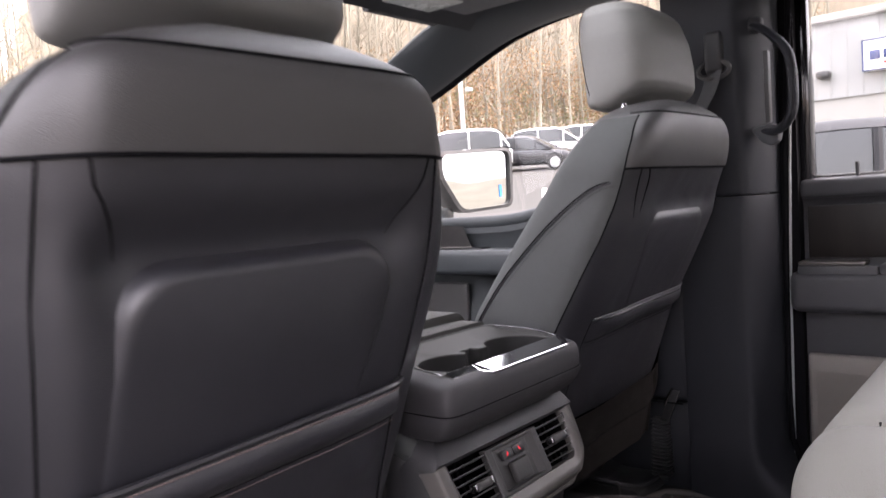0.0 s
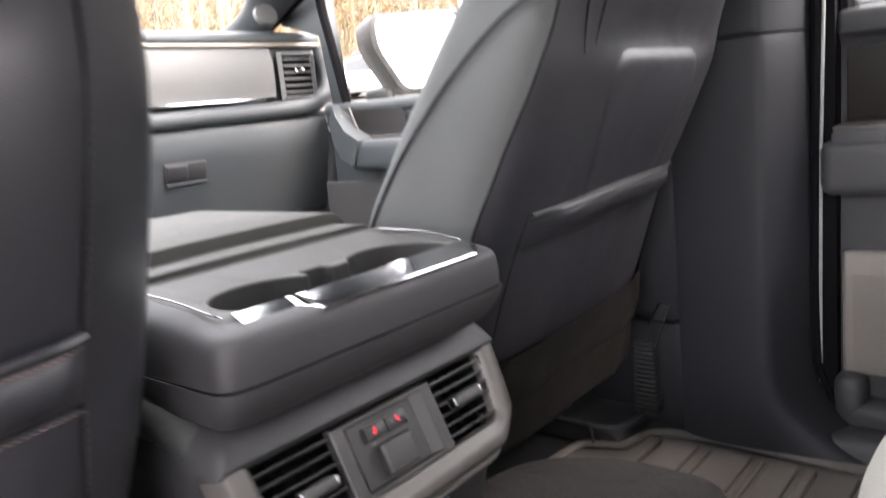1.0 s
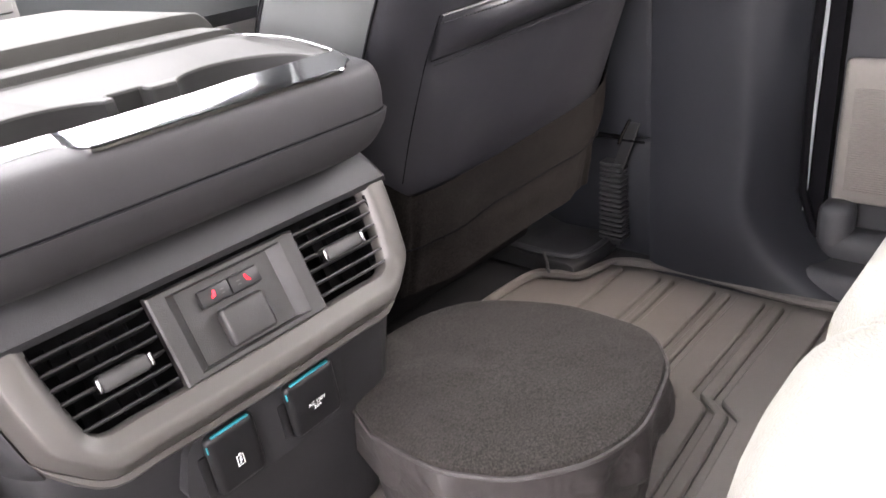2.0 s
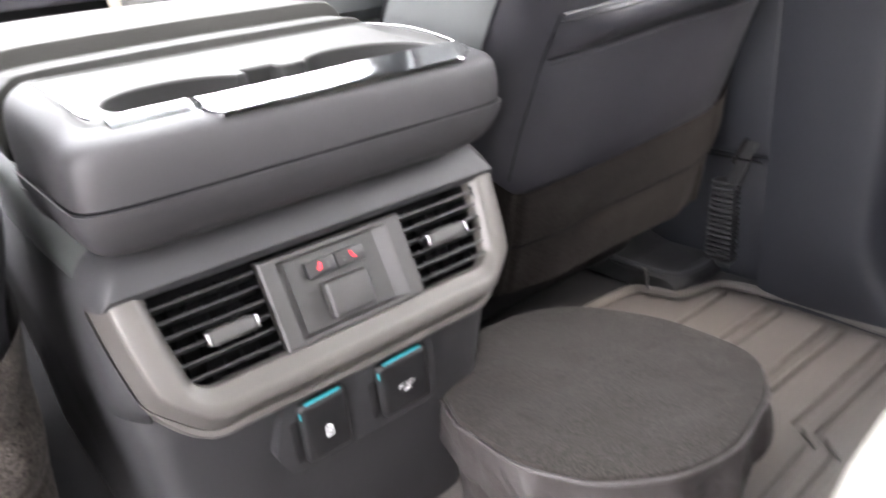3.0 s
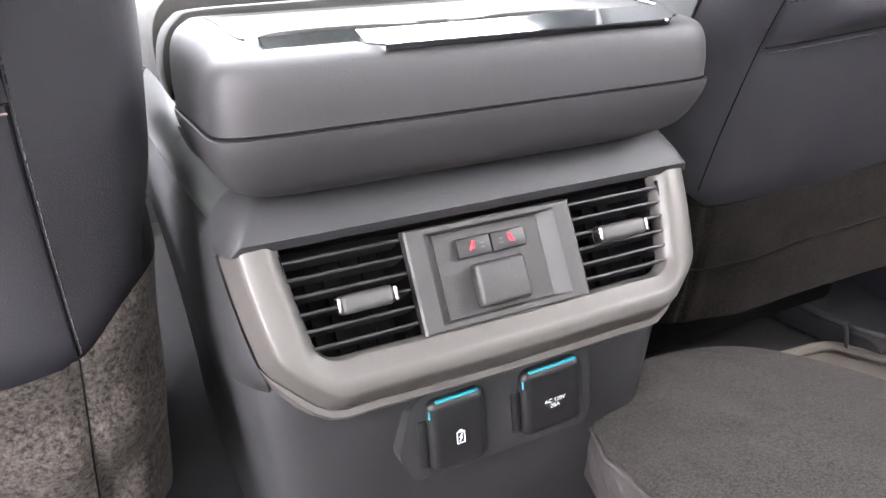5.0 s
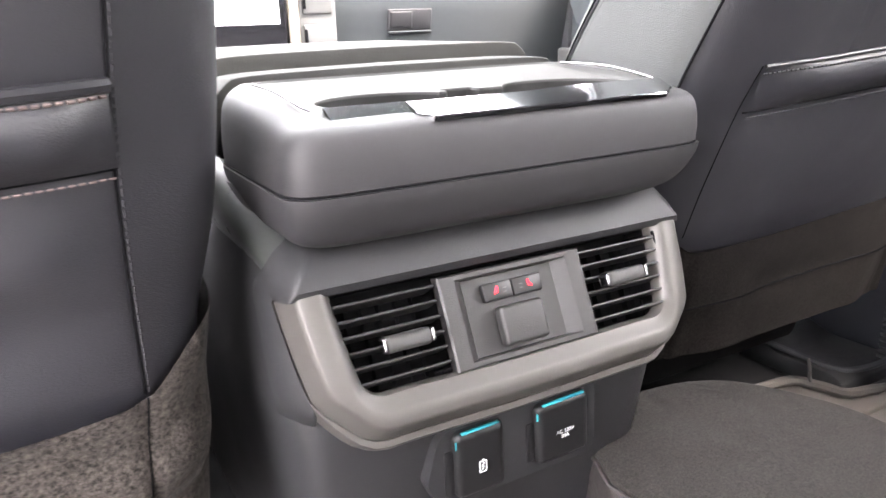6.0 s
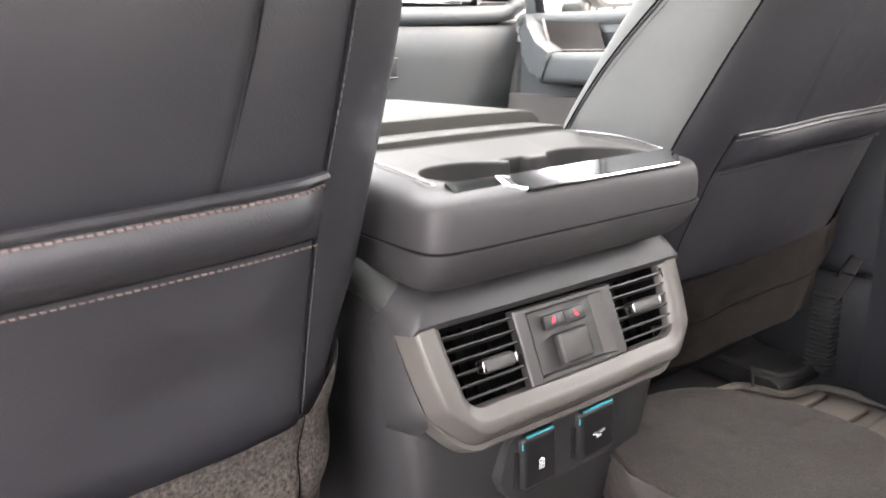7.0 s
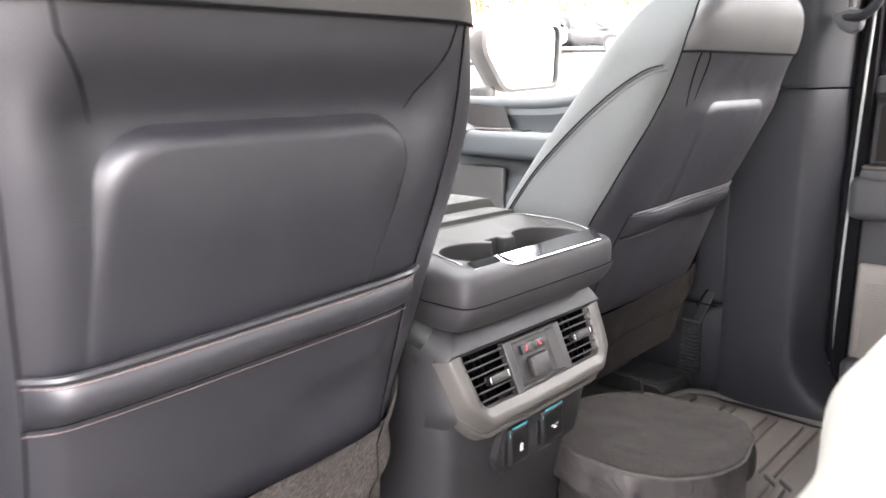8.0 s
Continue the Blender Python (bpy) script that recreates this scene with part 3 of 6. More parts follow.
# glass run channel and sail at the mirror
part("window_channel", tube(smooth_curve([(0.915, 0.985, 0.67), (0.905, 1.0, 0.8), (0.895, 1.015, 0.93), (0.885, 1.0, 0.98)], 6), 0.012, 8), SEAM, fd, "black window channel")
part("sail", prism([(0.99, 0.66), (1.03, 0.66), (1.05, 0.85), (1.2, 0.9), (1.2, 0.93), (1.01, 0.985)], "x", 0.905, 0.935, 0.004), PLASTIC_DASH, fd, "slate sail panel")
pn = part("window_pane", grid([[(0.935, -0.0, 0.71), (0.935, 1.0, 0.66)], [(0.88, -0.0, 1.17), (0.88, 0.55, 1.15)]]), GLASS, fd, "clear side glass")
pn.visible_shadow = False
part("outer_ledge", box(0.935, 0.985, 0.02, 1.2, 0.60, 0.662, 0.015, 3), PAINT_WHITE, fd, "white painted door top outside")
part("outer_skin", box(0.965, 0.985, 0.0, 1.6, -0.6, 0.61, 0.004), PAINT_WHITE, fd, "white painted outer door skin")

# door mirror
mir = thing("door_mirror", "black and grey door mirror beside the front window", "mirror", (1.0, 0.83, 0.68))
ring_o = round_poly([(0.918, 0.879), (1.21, 0.889), (1.203, 0.69), (0.995, 0.678), (0.92, 0.80)], 0.032, 7)


def inset(ring, k, cx, cz):
    return [(cx + (x - cx) * k, cz + (z - cz) * k) for x, z in ring]


cx, cz = 1.08, 0.785
tilt = Matrix.Translation((cx, 0.83, cz)) @ Matrix.Rotation(radians(-20), 4, "Z") @ Matrix.Translation((-cx, -0.83, -cz))
def ring3(ring, y):
    return [(x, y, z) for x, z in ring]
bm = grid([ring3(inset(ring_o, 0.55, cx, cz), 0.99), ring3(inset(ring_o, 0.92, cx, cz), 0.94), ring3(ring_o, 0.87), ring3(inset(ring_o, 1.0, cx, cz), 0.825), ring3(inset(ring_o, 0.905, cx, cz), 0.822), ring3(inset(ring_o, 0.895, cx, cz), 0.84)], True, True)
bm.transform(tilt)
part("housing", bm, PLASTIC_GREY, mir, "dark grey mirror housing")
bm = grid([ring3(inset(ring_o, 0.9, cx, cz), 0.835), ring3(inset(ring_o, 0.3, cx, cz), 0.835)], True, False, True)
bm.transform(tilt)
part("glass", bm, MIRROR, mir, "bright mirror glass")
bm = box(1.155, 1.165, 0.8325, 0.834, 0.725, 0.765, 0)
bm.transform(tilt)
part("sticker", bm, surface("blue_sticker", (0.05, 0.25, 0.6), 0.5), mir, "small blue sticker")
part("arm", box(0.965, 1.0, 0.88, 0.97, 0.655, 0.70, 0.015, 3), PLASTIC_GREY, mir, "dark mirror arm")


# ---- dashboard ----
dash = thing("dashboard", "slate dashboard with a pale panel and vents", "dashboard", (0.3, 1.25, 0.4))
prof = [(1.62, 0.87), (1.3, 0.885), (1.16, 0.878), (1.125, 0.866), (1.12, 0.85), (1.13, 0.84), (1.14, 0.70), (1.16, 0.66), (1.5, 0.5), (1.62, 0.5)]
part("top_pad", prism(prof, "x", -0.92, 0.968, 0.005), PLASTIC_DASH, dash)
part("copper_strip", box(-0.9, 0.955, 1.112, 1.125, 0.834, 0.842, 0.002), COPPER, dash, "slim copper trim strip")
rows = []
for x in np.linspace(0.335, 0.788, 12):
    rows.append([(x, 1.118, 0.83), (x, 1.108, 0.80), (x, 1.106, 0.75), (x, 1.112, 0.705), (x, 1.14, 0.695)])
part("pale_panel", grid(rows), PLASTIC_PALE, dash, "pale grey dash panel")
part("light_strip", box(0.34, 0.745, 1.099, 1.112, 0.697, 0.7045, 0.002), CHROME, dash, "bright accent strip")
roll = smooth_curve([(-0.9, 1.095, 0.66), (0.2, 1.092, 0.662), (0.8, 1.092, 0.672), (0.92, 1.095, 0.69), (0.965, 1.11, 0.74), (0.968, 1.13, 0.83)], 10)
part("lower_roll", tube(roll, 0.022, 12), PLASTIC_DASH, dash, "padded lower roll")
rows = []
for x in np.linspace(0.30, 0.935, 14):
    k = 0.02 * ((x - 0.6) / 0.34) ** 4
    rows.append([(x, 1.16 + k, 0.65), (x, 1.085 + k, 0.642), (x, 1.075 + k, 0.62), (x, 1.085 + k, 0.56), (x, 1.105 + k, 0.48), (x, 1.12 + k, 0.40), (x, 1.2 + k, 0.36)])
gb = part("glove_box", grid(rows), PLASTIC_DASH, dash, "slate glove box lid")
part("side_cap", box(0.935, 0.96, 1.10, 1.5, 0.36, 0.64, 0.01), PLASTIC, dash)
# glove box latch
def latch(bm):
    for v in bm.verts:
        v.co.y -= (v.co.z - 0.55) * 0.21
    return bm


part("latch_well", latch(box(0.425, 0.535, 1.0850, 1.10, 0.524, 0.571, 0.004, 3)), PLASTIC_BLACK, gb)
part("latch_handle", latch(box(0.430, 0.485, 1.0825, 1.10, 0.530, 0.566, 0.004, 3)), PLASTIC_BLACK, gb, "glove box pull latch")
part("latch_lip", latch(box(0.428, 0.534, 1.0815, 1.10, 0.5185, 0.5245, 0.0025, 3)), PLASTIC_DASH, gb)


def dash_vent(x0, x1, z0, z1, y):
    ob = part("vent", box(x0, x1, y, y + 0.02, z0, z1, 0.004), DARK_VOID, dash, "black air vent")
    fr = grid([[(x0 - 0.012, y - 0.002, z1 + 0.01), (x1 + 0.012, y - 0.002, z1 + 0.01), (x1 + 0.012, y - 0.002, z0 - 0.012), (x0 - 0.012, y - 0.002, z0 - 0.012)],
               [(x0 - 0.004, y - 0.012, z1 + 0.004), (x1 + 0.004, y - 0.012, z1 + 0.004), (x1 + 0.004, y - 0.012, z0 - 0.004), (x0 - 0.004, y - 0.012, z0 - 0.004)],
               [(x0, y, z1), (x1, y, z1), (x1, y, z0), (x0, y, z0)]], True)
    part("vent_frame", fr, PLASTIC_PALE, ob, "pale grey vent surround")
    n = 6
    for i in range(n):
        z = z0 + (i + 0.5) * (z1 - z0) / n
        part("slat", box(x0 + 0.003, x1 - 0.003, y - 0.008, y + 0.008, z - 0.002, z + 0.002, 0.0008, 1), PLASTIC_PALE, ob)
    zc = (z0 + z1) / 2 + 0.012
    part("tab", box((x0 + x1) / 2 - 0.016, (x0 + x1) / 2 + 0.016, y - 0.016, y - 0.006, zc - 0.006, zc + 0.006, 0.003, 2), CHROME, ob, "bright vent tab")


dash_vent(0.812, 0.912, 0.706, 0.808, 1.106)
dash_vent(0.20, 0.285, 0.735, 0.808, 1.108)
part("stack_panel", box(0.20, 0.335, 1.105, 1.15, 0.685, 0.735, 0.006), PLASTIC_PALE, dash, "pale panel below the vent")
# centre screen
scr = thing("centre_screen", "tall black touch screen with a copper edge", "screen", (0.0, 1.1, 0.45))
part("bezel", box(-0.19, 0.19, 1.055, 1.085, 0.50, 0.86, 0.008, 3), GLOSS_BLACK, scr)
part("display", box(-0.175, 0.172, 1.0525, 1.056, 0.548, 0.845, 0), SCREEN_LIT, scr, "bright white display")
part("copper_edge", tube(smooth_curve([(0.201, 1.06, 0.84), (0.203, 1.06, 0.6), (0.2, 1.055, 0.45), (0.19, 1.045, 0.385), (0.17, 1.04, 0.37)], 6), 0.008, 8, None, 1.5), COPPER, scr, "copper trim post")
bm = box(0.215, 0.30, 1.07, 1.12, 0.33, 0.64, 0.006)
sp = part("side_panel", bm, PLASTIC_PALE, scr, "pale stack side panel")
for z in (0.565, 0.485, 0.405):
    part("switch", box(0.225, 0.29, 1.064, 1.072, z, z + 0.06, 0.004, 2), PLASTIC_PALE, sp)
    part("slot", box(0.226, 0.232, 1.062, 1.066, z + 0.01, z + 0.05, 0.001), DARK_VOID, sp)


# ---- front seats ----
# z, half width, back y, front y
SEAT = [(0.295, 0.232, 0.040, 0.28), (0.306, 0.238, 0.034, 0.29), (0.40, 0.245, 0.006, 0.275), (0.50, 0.252, -0.024, 0.235), (0.60, 0.252, -0.062, 0.165), (0.66, 0.25, -0.082, 0.12), (0.70, 0.246, -0.09, 0.09), (0.735, 0.24, -0.103, 0.065), (0.765, 0.232, -0.117, 0.045), (0.80, 0.215, -0.127, 0.02), (0.83, 0.192, -0.13, 0.0), (0.85, 0.165, -0.124, -0.015), (0.868, 0.12, -0.108, -0.03), (0.876, 0.06, -0.09, -0.05)]
SEAT_T = table(SEAT, 66)
POW = 5.0


LEAN = {"z": (0.3, 0.9), "y": (0.0, 0.0)}


def seat_at(z):
    d = float(np.interp(z, LEAN["z"], LEAN["y"]))
    w, yb, yf = [np.interp(z, SEAT_T[:, 0], SEAT_T[:, c]) for c in (1, 2, 3)]
    return [w, yb + d, yf + d * 0.4]


def recess(dx, z, inner=1):
    """How far the hollow round the centre panel lies below the seat's rear face."""
    fade = float(np.interp(z, [0.52, 0.60, 0.645, 0.684], [0.0, 0.12, 0.45, 1.0] if inner > 0 else [0.0, 0.0, 0.18, 1.0]))
    return 0.023 * ease((0.196 - abs(dx)) / 0.055) * ease((0.742 - z) / 0.055) * fade * (1.0 if inner > 0 else 0.4 * ease((dx + 0.17) / 0.12))


def dent(dx, z, inner):
    """Soft sag of the leather below the driver's seat pocket."""
    if inner < 0:
        return 0.0
    return 0.012 * math.exp(-((dx - 0.11) / 0.055) ** 2 - ((z - 0.375) / 0.035) ** 2) - 0.006 * math.exp(-((dx - 0.155) / 0.025) ** 2 - ((z - 0.425) / 0.025) ** 2)


def seat_back(dx, z, off=0.0):
    """A point on the rear face of a seat back, in the seat's own place."""
    w, yb, yf = seat_at(z)
    k = max(0.0, 1 - min(abs(dx) / w, 0.999) ** POW) ** (1 / POW)
    return (yb + yf) / 2 - (yf - yb) / 2 * k - off


def seat_side(y, z, sgn, off=0.0):
    """A point on the flank of a seat back."""
    w, yb, yf = seat_at(z)
    t = min(abs((y - (yb + yf) / 2) / ((yf - yb) / 2)), 0.999)
    return sgn * (w * (1 - t ** POW) ** (1 / POW) + off)


def front_seat(cx, dy, inner, label):
    """inner: +1 when the middle of the cabin lies to its right."""
    def P(x, y, z):
        """On the driver's side the inner flank is fuller and the outer bolster rolls forward."""
        out = fwd = 0.0
        if inner > 0:
            near = y - seat_at(z)[1]
            out = (0.003 + 0.011 * ease((z - 0.34) / 0.1)) * ease((x - 0.2) / 0.05) * ease(near / 0.03) - 0.014 * ease((x - 0.16) / 0.06) * ease((z - 0.69) / 0.08)
            fwd = 0.05 * ease((-x - 0.165) / 0.1) * (1 - ease(near / 0.13))
        else:
            out = (0.02 + 0.008 * (1 - ease((z - 0.42) / 0.1))) * ease((x - 0.17) / 0.08) * (1 - ease((z - 0.66) / 0.11))
        return (cx + x + out, y + dy + fwd, z)

    LEAN["z"], LEAN["y"] = ((0.3, 0.9), (0.0, 0.0)) if inner > 0 else ((0.3, 0.45, 0.49, 0.55, 0.60, 0.66, 0.76, 0.9), (0.018, 0.014, 0.008, 0.0, -0.005, -0.013, -0.018, -0.018))
    table_here = [(z, *seat_at(z)) for z in SEAT_T[:, 0]]
    ob = thing("front_seat", label, "car seat", (cx, 0.15 + dy, 0.05), "front seats")
    rows = [[P(x, y + (recess(x, z, inner) + dent(x, z, inner) if y < (yb + yf) / 2 else 0), z) for x, y in super_ring(0, (yb + yf) / 2, w, (yf - yb) / 2, POW, 168)] for z, w, yb, yf in table_here]
    part("backrest", grid(rows, True, True, True), LEATHER, ob, "black leather seat back")
    # flank in slate leather, from the rear seam round to the front, with an arched piping
    def rear_y(z):
        w, yb, yf = seat_at(z)
        return max(yb + 0.008, float(np.interp(z, [0.33, 0.42, 0.491, 0.561, 0.60, 0.638, 0.689, 0.757, 0.80, 0.84], [0.07, 0.046, 0.018, -0.014, -0.033, -0.050, -0.069, -0.09, -0.097, -0.095])) + float(np.interp(z, LEAN["z"], LEAN["y"])))
    for sg in ((-1,) if inner > 0 else (1, -1)):
        rows = []
        for z in np.linspace(0.303, 0.842, 42):
            w, yb, yf = seat_at(z)
            y0 = rear_y(z)
            off = 0.0022 + 0.0035 * ease((z - 0.73) / 0.03)
            rows.append([P(seat_side(y, z, sg, off), y, z) for y in np.linspace(y0, yf - 0.004, 22)] + [P(seat_side(yf - d, z, sg, off * 0.7), yf - d + 0.0022, z) for d in (0.002, 0.0009, 0.0003)])
        part("flank", grid(rows), LEATHER_SIDE, ob, "dark slate leather flank")
        part("rear_seam", tube([r[0] for r in rows], 0.0014, 6), SEAM, ob)
        arc = smooth_curve([(0, 0.30, 0.33), (0, 0.245, 0.42), (0, 0.186, 0.499), (0, 0.138, 0.559), (0, 0.082, 0.615), (0, 0.03, 0.662), (0, -0.02, 0.701), (0, -0.058, 0.7235), (0, -0.086, 0.731)], 5)
        arc = [Vector(P(seat_side(min(p.y, seat_at(p.z)[2] - 0.01), p.z, sg, 0.0026), min(p.y, seat_at(p.z)[2] - 0.01), p.z)) for p in arc]
        part("front_piping", tube(arc, 0.0017, 6), PIPING, ob)
        part("piping_groove", tube([p + Vector((0, 0.003, 0.0025)) for p in arc], 0.0012, 5), SEAM, ob)
        st = bmesh.new()
        ln = [p + Vector((sg * 0.0006, -0.005, -0.005)) for p in arc]
        for a, b in zip(ln[:-1], ln[1:]):
            for k in (0.05, 0.3, 0.55, 0.8):
                tube([a.lerp(b, k), a.lerp(b, k + 0.15)], 0.0006, 4, st)
        part("stitching", st, THREAD_DARK, ob, kind="stuff")
    # upper yoke with its seam
    rows = []
    zy = 0.768 if inner > 0 else 0.754
    for z in np.linspace(zy, 0.874, 18):
        w, yb, yf = seat_at(z)
        rows.append([P(x, y, z + 0.001) for x, y in super_ring(0, (yb + yf) / 2, w + 0.003, (yf - yb) / 2 + 0.003, POW, 72)])
    part("yoke", grid(rows, True, False, True), LEATHER_LIT, ob, "black leather shoulder yoke")
    w, yb, yf = seat_at(zy - 0.001)
    part("yoke_seam", tube([P(x, y, zy - 0.0015) for x, y in super_ring(0, (yb + yf) / 2, w + 0.003, (yf - yb) / 2 + 0.003, POW, 144) if y < (yb + yf) / 2 and abs(x) < w - 0.007], 0.0019, 6), SEAM, ob)
    w, yb, yf = seat_at(0.846)
    part("top_seam", tube([P(x, y, 0.847) for x, y in super_ring(0, (yb + yf) / 2, w + 0.003, (yf - yb) / 2 + 0.003, POW, 144) if y < (yb + yf) / 2 - 0.01], 0.0018, 6), SEAM, ob)
    # two short upright seams by the yoke
    darts = [[(g * (0.178 - 0.03 * k), z) for k, z in ((0, zy - 0.003), (0.12, 0.746), (0.32, 0.735), (0.6, 0.72), (0.85, 0.705), (1.0, 0.69))] for g in (-1, 1)]
    if inner < 0:
        darts = [[(-0.193, zy - 0.003), (-0.191, 0.735), (-0.187, 0.715), (-0.182, 0.69), (-0.178, 0.67)], [(-0.171, zy - 0.003), (-0.163, 0.74), (-0.159, 0.725), (-0.158, 0.705), (-0.160, 0.68)]]
    for dart in darts:
        part("panel_seam", tube([P(x, seat_back(x, z, 0.0004 - recess(x, z, inner)), z) for x, z in dart], [0.0012] * (len(dart) - 2) + [0.0008, 0.0003], 6), SEAM, ob)
    # raised centre panel with rounded top corners
    zt, zb, half, mid_x = (0.686, 0.49, 0.15, 0.0) if inner > 0 else (0.674, 0.49, 0.132, 0.027)
    rows = []
    prof = [(1.01, -1.0), (1.0, -0.82), (0.987, -0.55), (0.97, -0.28), (0.945, -0.09), (0.91, 0.0), (0.5, 0.0), (0.0, 0.0)] if inner > 0 else [(1.02, -1.0), (1.005, -0.85), (0.985, -0.62), (0.96, -0.38), (0.93, -0.18), (0.89, -0.05), (0.84, 0.0), (0.5, 0.0), (0.0, 0.0)]
    outline = []
    rc = 0.048 if inner > 0 else 0.042
    flare = 0.008 if inner > 0 else -0.03
    for a in np.linspace(0, 1, 61):
        # from lower left, up, over and down
        if a < 0.3:
            k = a / 0.3
            outline.append((-half - flare * (1 - k), zb + (zt - rc - zb) * k))
        elif a < 0.42:
            t = (a - 0.3) / 0.12 * math.pi / 2
            outline.append((-half + rc * (1 - math.cos(t)), zt - rc + rc * math.sin(t)))
        elif a < 0.58:
            k = (a - 0.42) / 0.16
            outline.append((-half + rc + (2 * half - 2 * rc) * k, zt))
        elif a < 0.7:
            t = (a - 0.58) / 0.12 * math.pi / 2
            outline.append((half - rc + rc * math.sin(t), zt - rc + rc * math.cos(t)))
        else:
            k = (a - 0.7) / 0.3
            outline.append((half - 0.03 * k, zt - rc + (zb - zt + rc) * k))
    for f, off in prof:
        rows.append([P(x * f + mid_x, seat_back(x * f + mid_x, zb + (z - zb) * f, 0.0015 + off * (recess(x * f + mid_x, zb + (z - zb) * f, inner) + 0.003)), zb + (z - zb) * f) for x, z in outline])
    part("centre_panel", grid(rows), LEATHER, ob, "raised black leather centre panel")
    if inner > 0:
        side = [Vector(p) + Vector((0.0008, -0.0002, 0)) for p in rows[1][42:]]
        part("panel_edge_seam", tube(side, 0.0007, 5), SEAM, ob)
    # upright seams between centre and bolsters
    for sg in ((1, -1) if inner > 0 else ()):
        pts = [P(sg * x, seat_back(sg * x, z, 0.001), z) for x, z in ((0.205, 0.767), (0.206, 0.68), (0.203, 0.6), (0.197, 0.50), (0.195, 0.42), (0.196, 0.315))]
        line = smooth_curve(pts, 6)
        part("bolster_seam", tube(line, 0.0012, 6), SEAM, ob)
        st = bmesh.new()
        for a, b in zip(line[:-1], line[1:]):
            n = max(1, int((b - a).length / 0.0048))
            for k in range(n):
                p, q = a.lerp(b, (k + 0.1) / n), a.lerp(b, (k + 0.75) / n)
                tube([p + Vector((sg * 0.0026, -0.0003, 0)), q + Vector((sg * 0.0026, -0.0003, 0))], 0.0006, 4, st)
        part("seam_stitching", st, THREAD_SLATE, ob, "slate stitching beside the seam", kind="stuff")
    if inner < 0:
        pts = [P(x, seat_back(x, z, 0.0), z) for x, z in ((-0.184, 0.492), (-0.187, 0.47), (-0.19, 0.44), (-0.194, 0.40), (-0.197, 0.36), (-0.198, 0.315))]
        part("bolster_seam", tube(smooth_curve(pts, 6), 0.0007, 6), SEAM, ob)
    # pocket band
    def top_z(dx):
        return float(np.interp(dx, (-0.2, 0, 0.2), (0.499, 0.507, 0.515) if inner > 0 else (0.490, 0.502, 0.506)))
    band = ((-0.03, 0.1), (0.0, 0.55), (0.06, 0.8), (0.22, 1.1), (0.45, 1.32), (0.66, 1.15), (0.85, 0.6), (1.0, 0.0)) if inner > 0 else ((-0.02, 0.02), (0.03, 0.32), (0.12, 0.6), (0.28, 0.95), (0.5, 1.12), (0.7, 0.95), (0.87, 0.45), (1.0, 0.0))
    rows = []
    px0, px1 = (-0.197, 0.197) if inner > 0 else (-0.184, 0.206)
    for dx in np.linspace(px0, px1, 40):
        zt = top_z(dx)
        edge = min(1.0, min(dx - px0, px1 - dx) / 0.02) if inner > 0 else ease(min((dx - px0) / 0.09, (px1 - dx) / 0.03))
        bulge = 0.0165 * (0.25 + 0.75 * edge) if inner > 0 else 0.0135 * (0.08 + 0.92 * edge)
        rows.append([P(dx, seat_back(dx, zt - k * 0.043, b * bulge + 0.002), zt - k * 0.043) for k, b in band])
    pk = part("pocket", grid(rows), LEATHER, ob, "black leather map pocket band")
    part("pocket_piping", tube([Vector(r[1]) + Vector((0, -0.002, 0.002)) for r in rows], 0.0042 if inner > 0 else 0.002, 8), PIPING if inner > 0 else LEATHER, pk, "rolled pocket edge")
    part("pocket_seam", tube([r[-1] for r in rows], 0.0009, 6), SEAM, pk)
    for pick, name in ((3, "upper_stitching"), (7, "lower_stitching")):
        st = bmesh.new()
        ln = [Vector(r[2]) if pick == 3 else Vector(r[7]) + Vector((0, -0.0012, -0.0035)) for r in rows]
        for a, b in zip(ln[:-1], ln[1:]):
            for k in (0.05, 0.55):
                tube([a.lerp(b, k) + Vector((0, -0.0009, -0.001)), a.lerp(b, k + 0.31) + Vector((0, -0.0009, -0.001))], 0.001 if pick == 3 else 0.0007, 5, st)
        part(name, st, THREAD if inner > 0 else THREAD_DARK, pk, "pale pink-grey stitching" if inner > 0 else "dark stitching", kind="stuff")
    # cloth skirt hanging below the leather
    rows = []
    for i, z in enumerate(np.linspace(0.313, 0.165, 30)):
        w, yb, yf = seat_at(0.33)
        k = (0.313 - z) / 0.148
        ring = []
        for j, (x, y) in enumerate(super_ring(0, (yb + yf) / 2 + 0.03 * k, w + 0.0105 - 0.016 * k, (yf - yb) / 2 + 0.005, POW, 168)):
            wav = 0.004 * math.sin(j * 0.5 + cx * 9) * k + 0.003 * math.sin(j * 0.21 + i * 0.25)
            fold = (0.0095 if inner > 0 else 0.0045) * math.sin(z * 80 + 22 * x + 3 * math.sin(11 * x + cx)) * math.sin(math.pi * min(1, k * 1.1)) * (0.6 + 0.4 * math.sin(21 * x + 2))
            seam = -0.0045 * math.exp(-((abs(x) - 0.193) / 0.004) ** 2)
            rise = (0.035 * ease((abs(x) - 0.19) / 0.055) + 0.04 * max(0, min(1, (y - yb) / (yf - yb))) + (0.035 * (x - 0.19) if inner > 0 else 0.055 * (x - 0.06))) * (1 - k)
            ring.append(P(x, y - wav * 0.6 - fold - seam, z + rise))
        rows.append(ring)
    sk = part("skirt", grid(rows, True), FELT if inner > 0 else FELT_SHADED, ob, "grey felt lower skirt" if inner > 0 else "cloth lower skirt with its shade in the colour", angle=70)
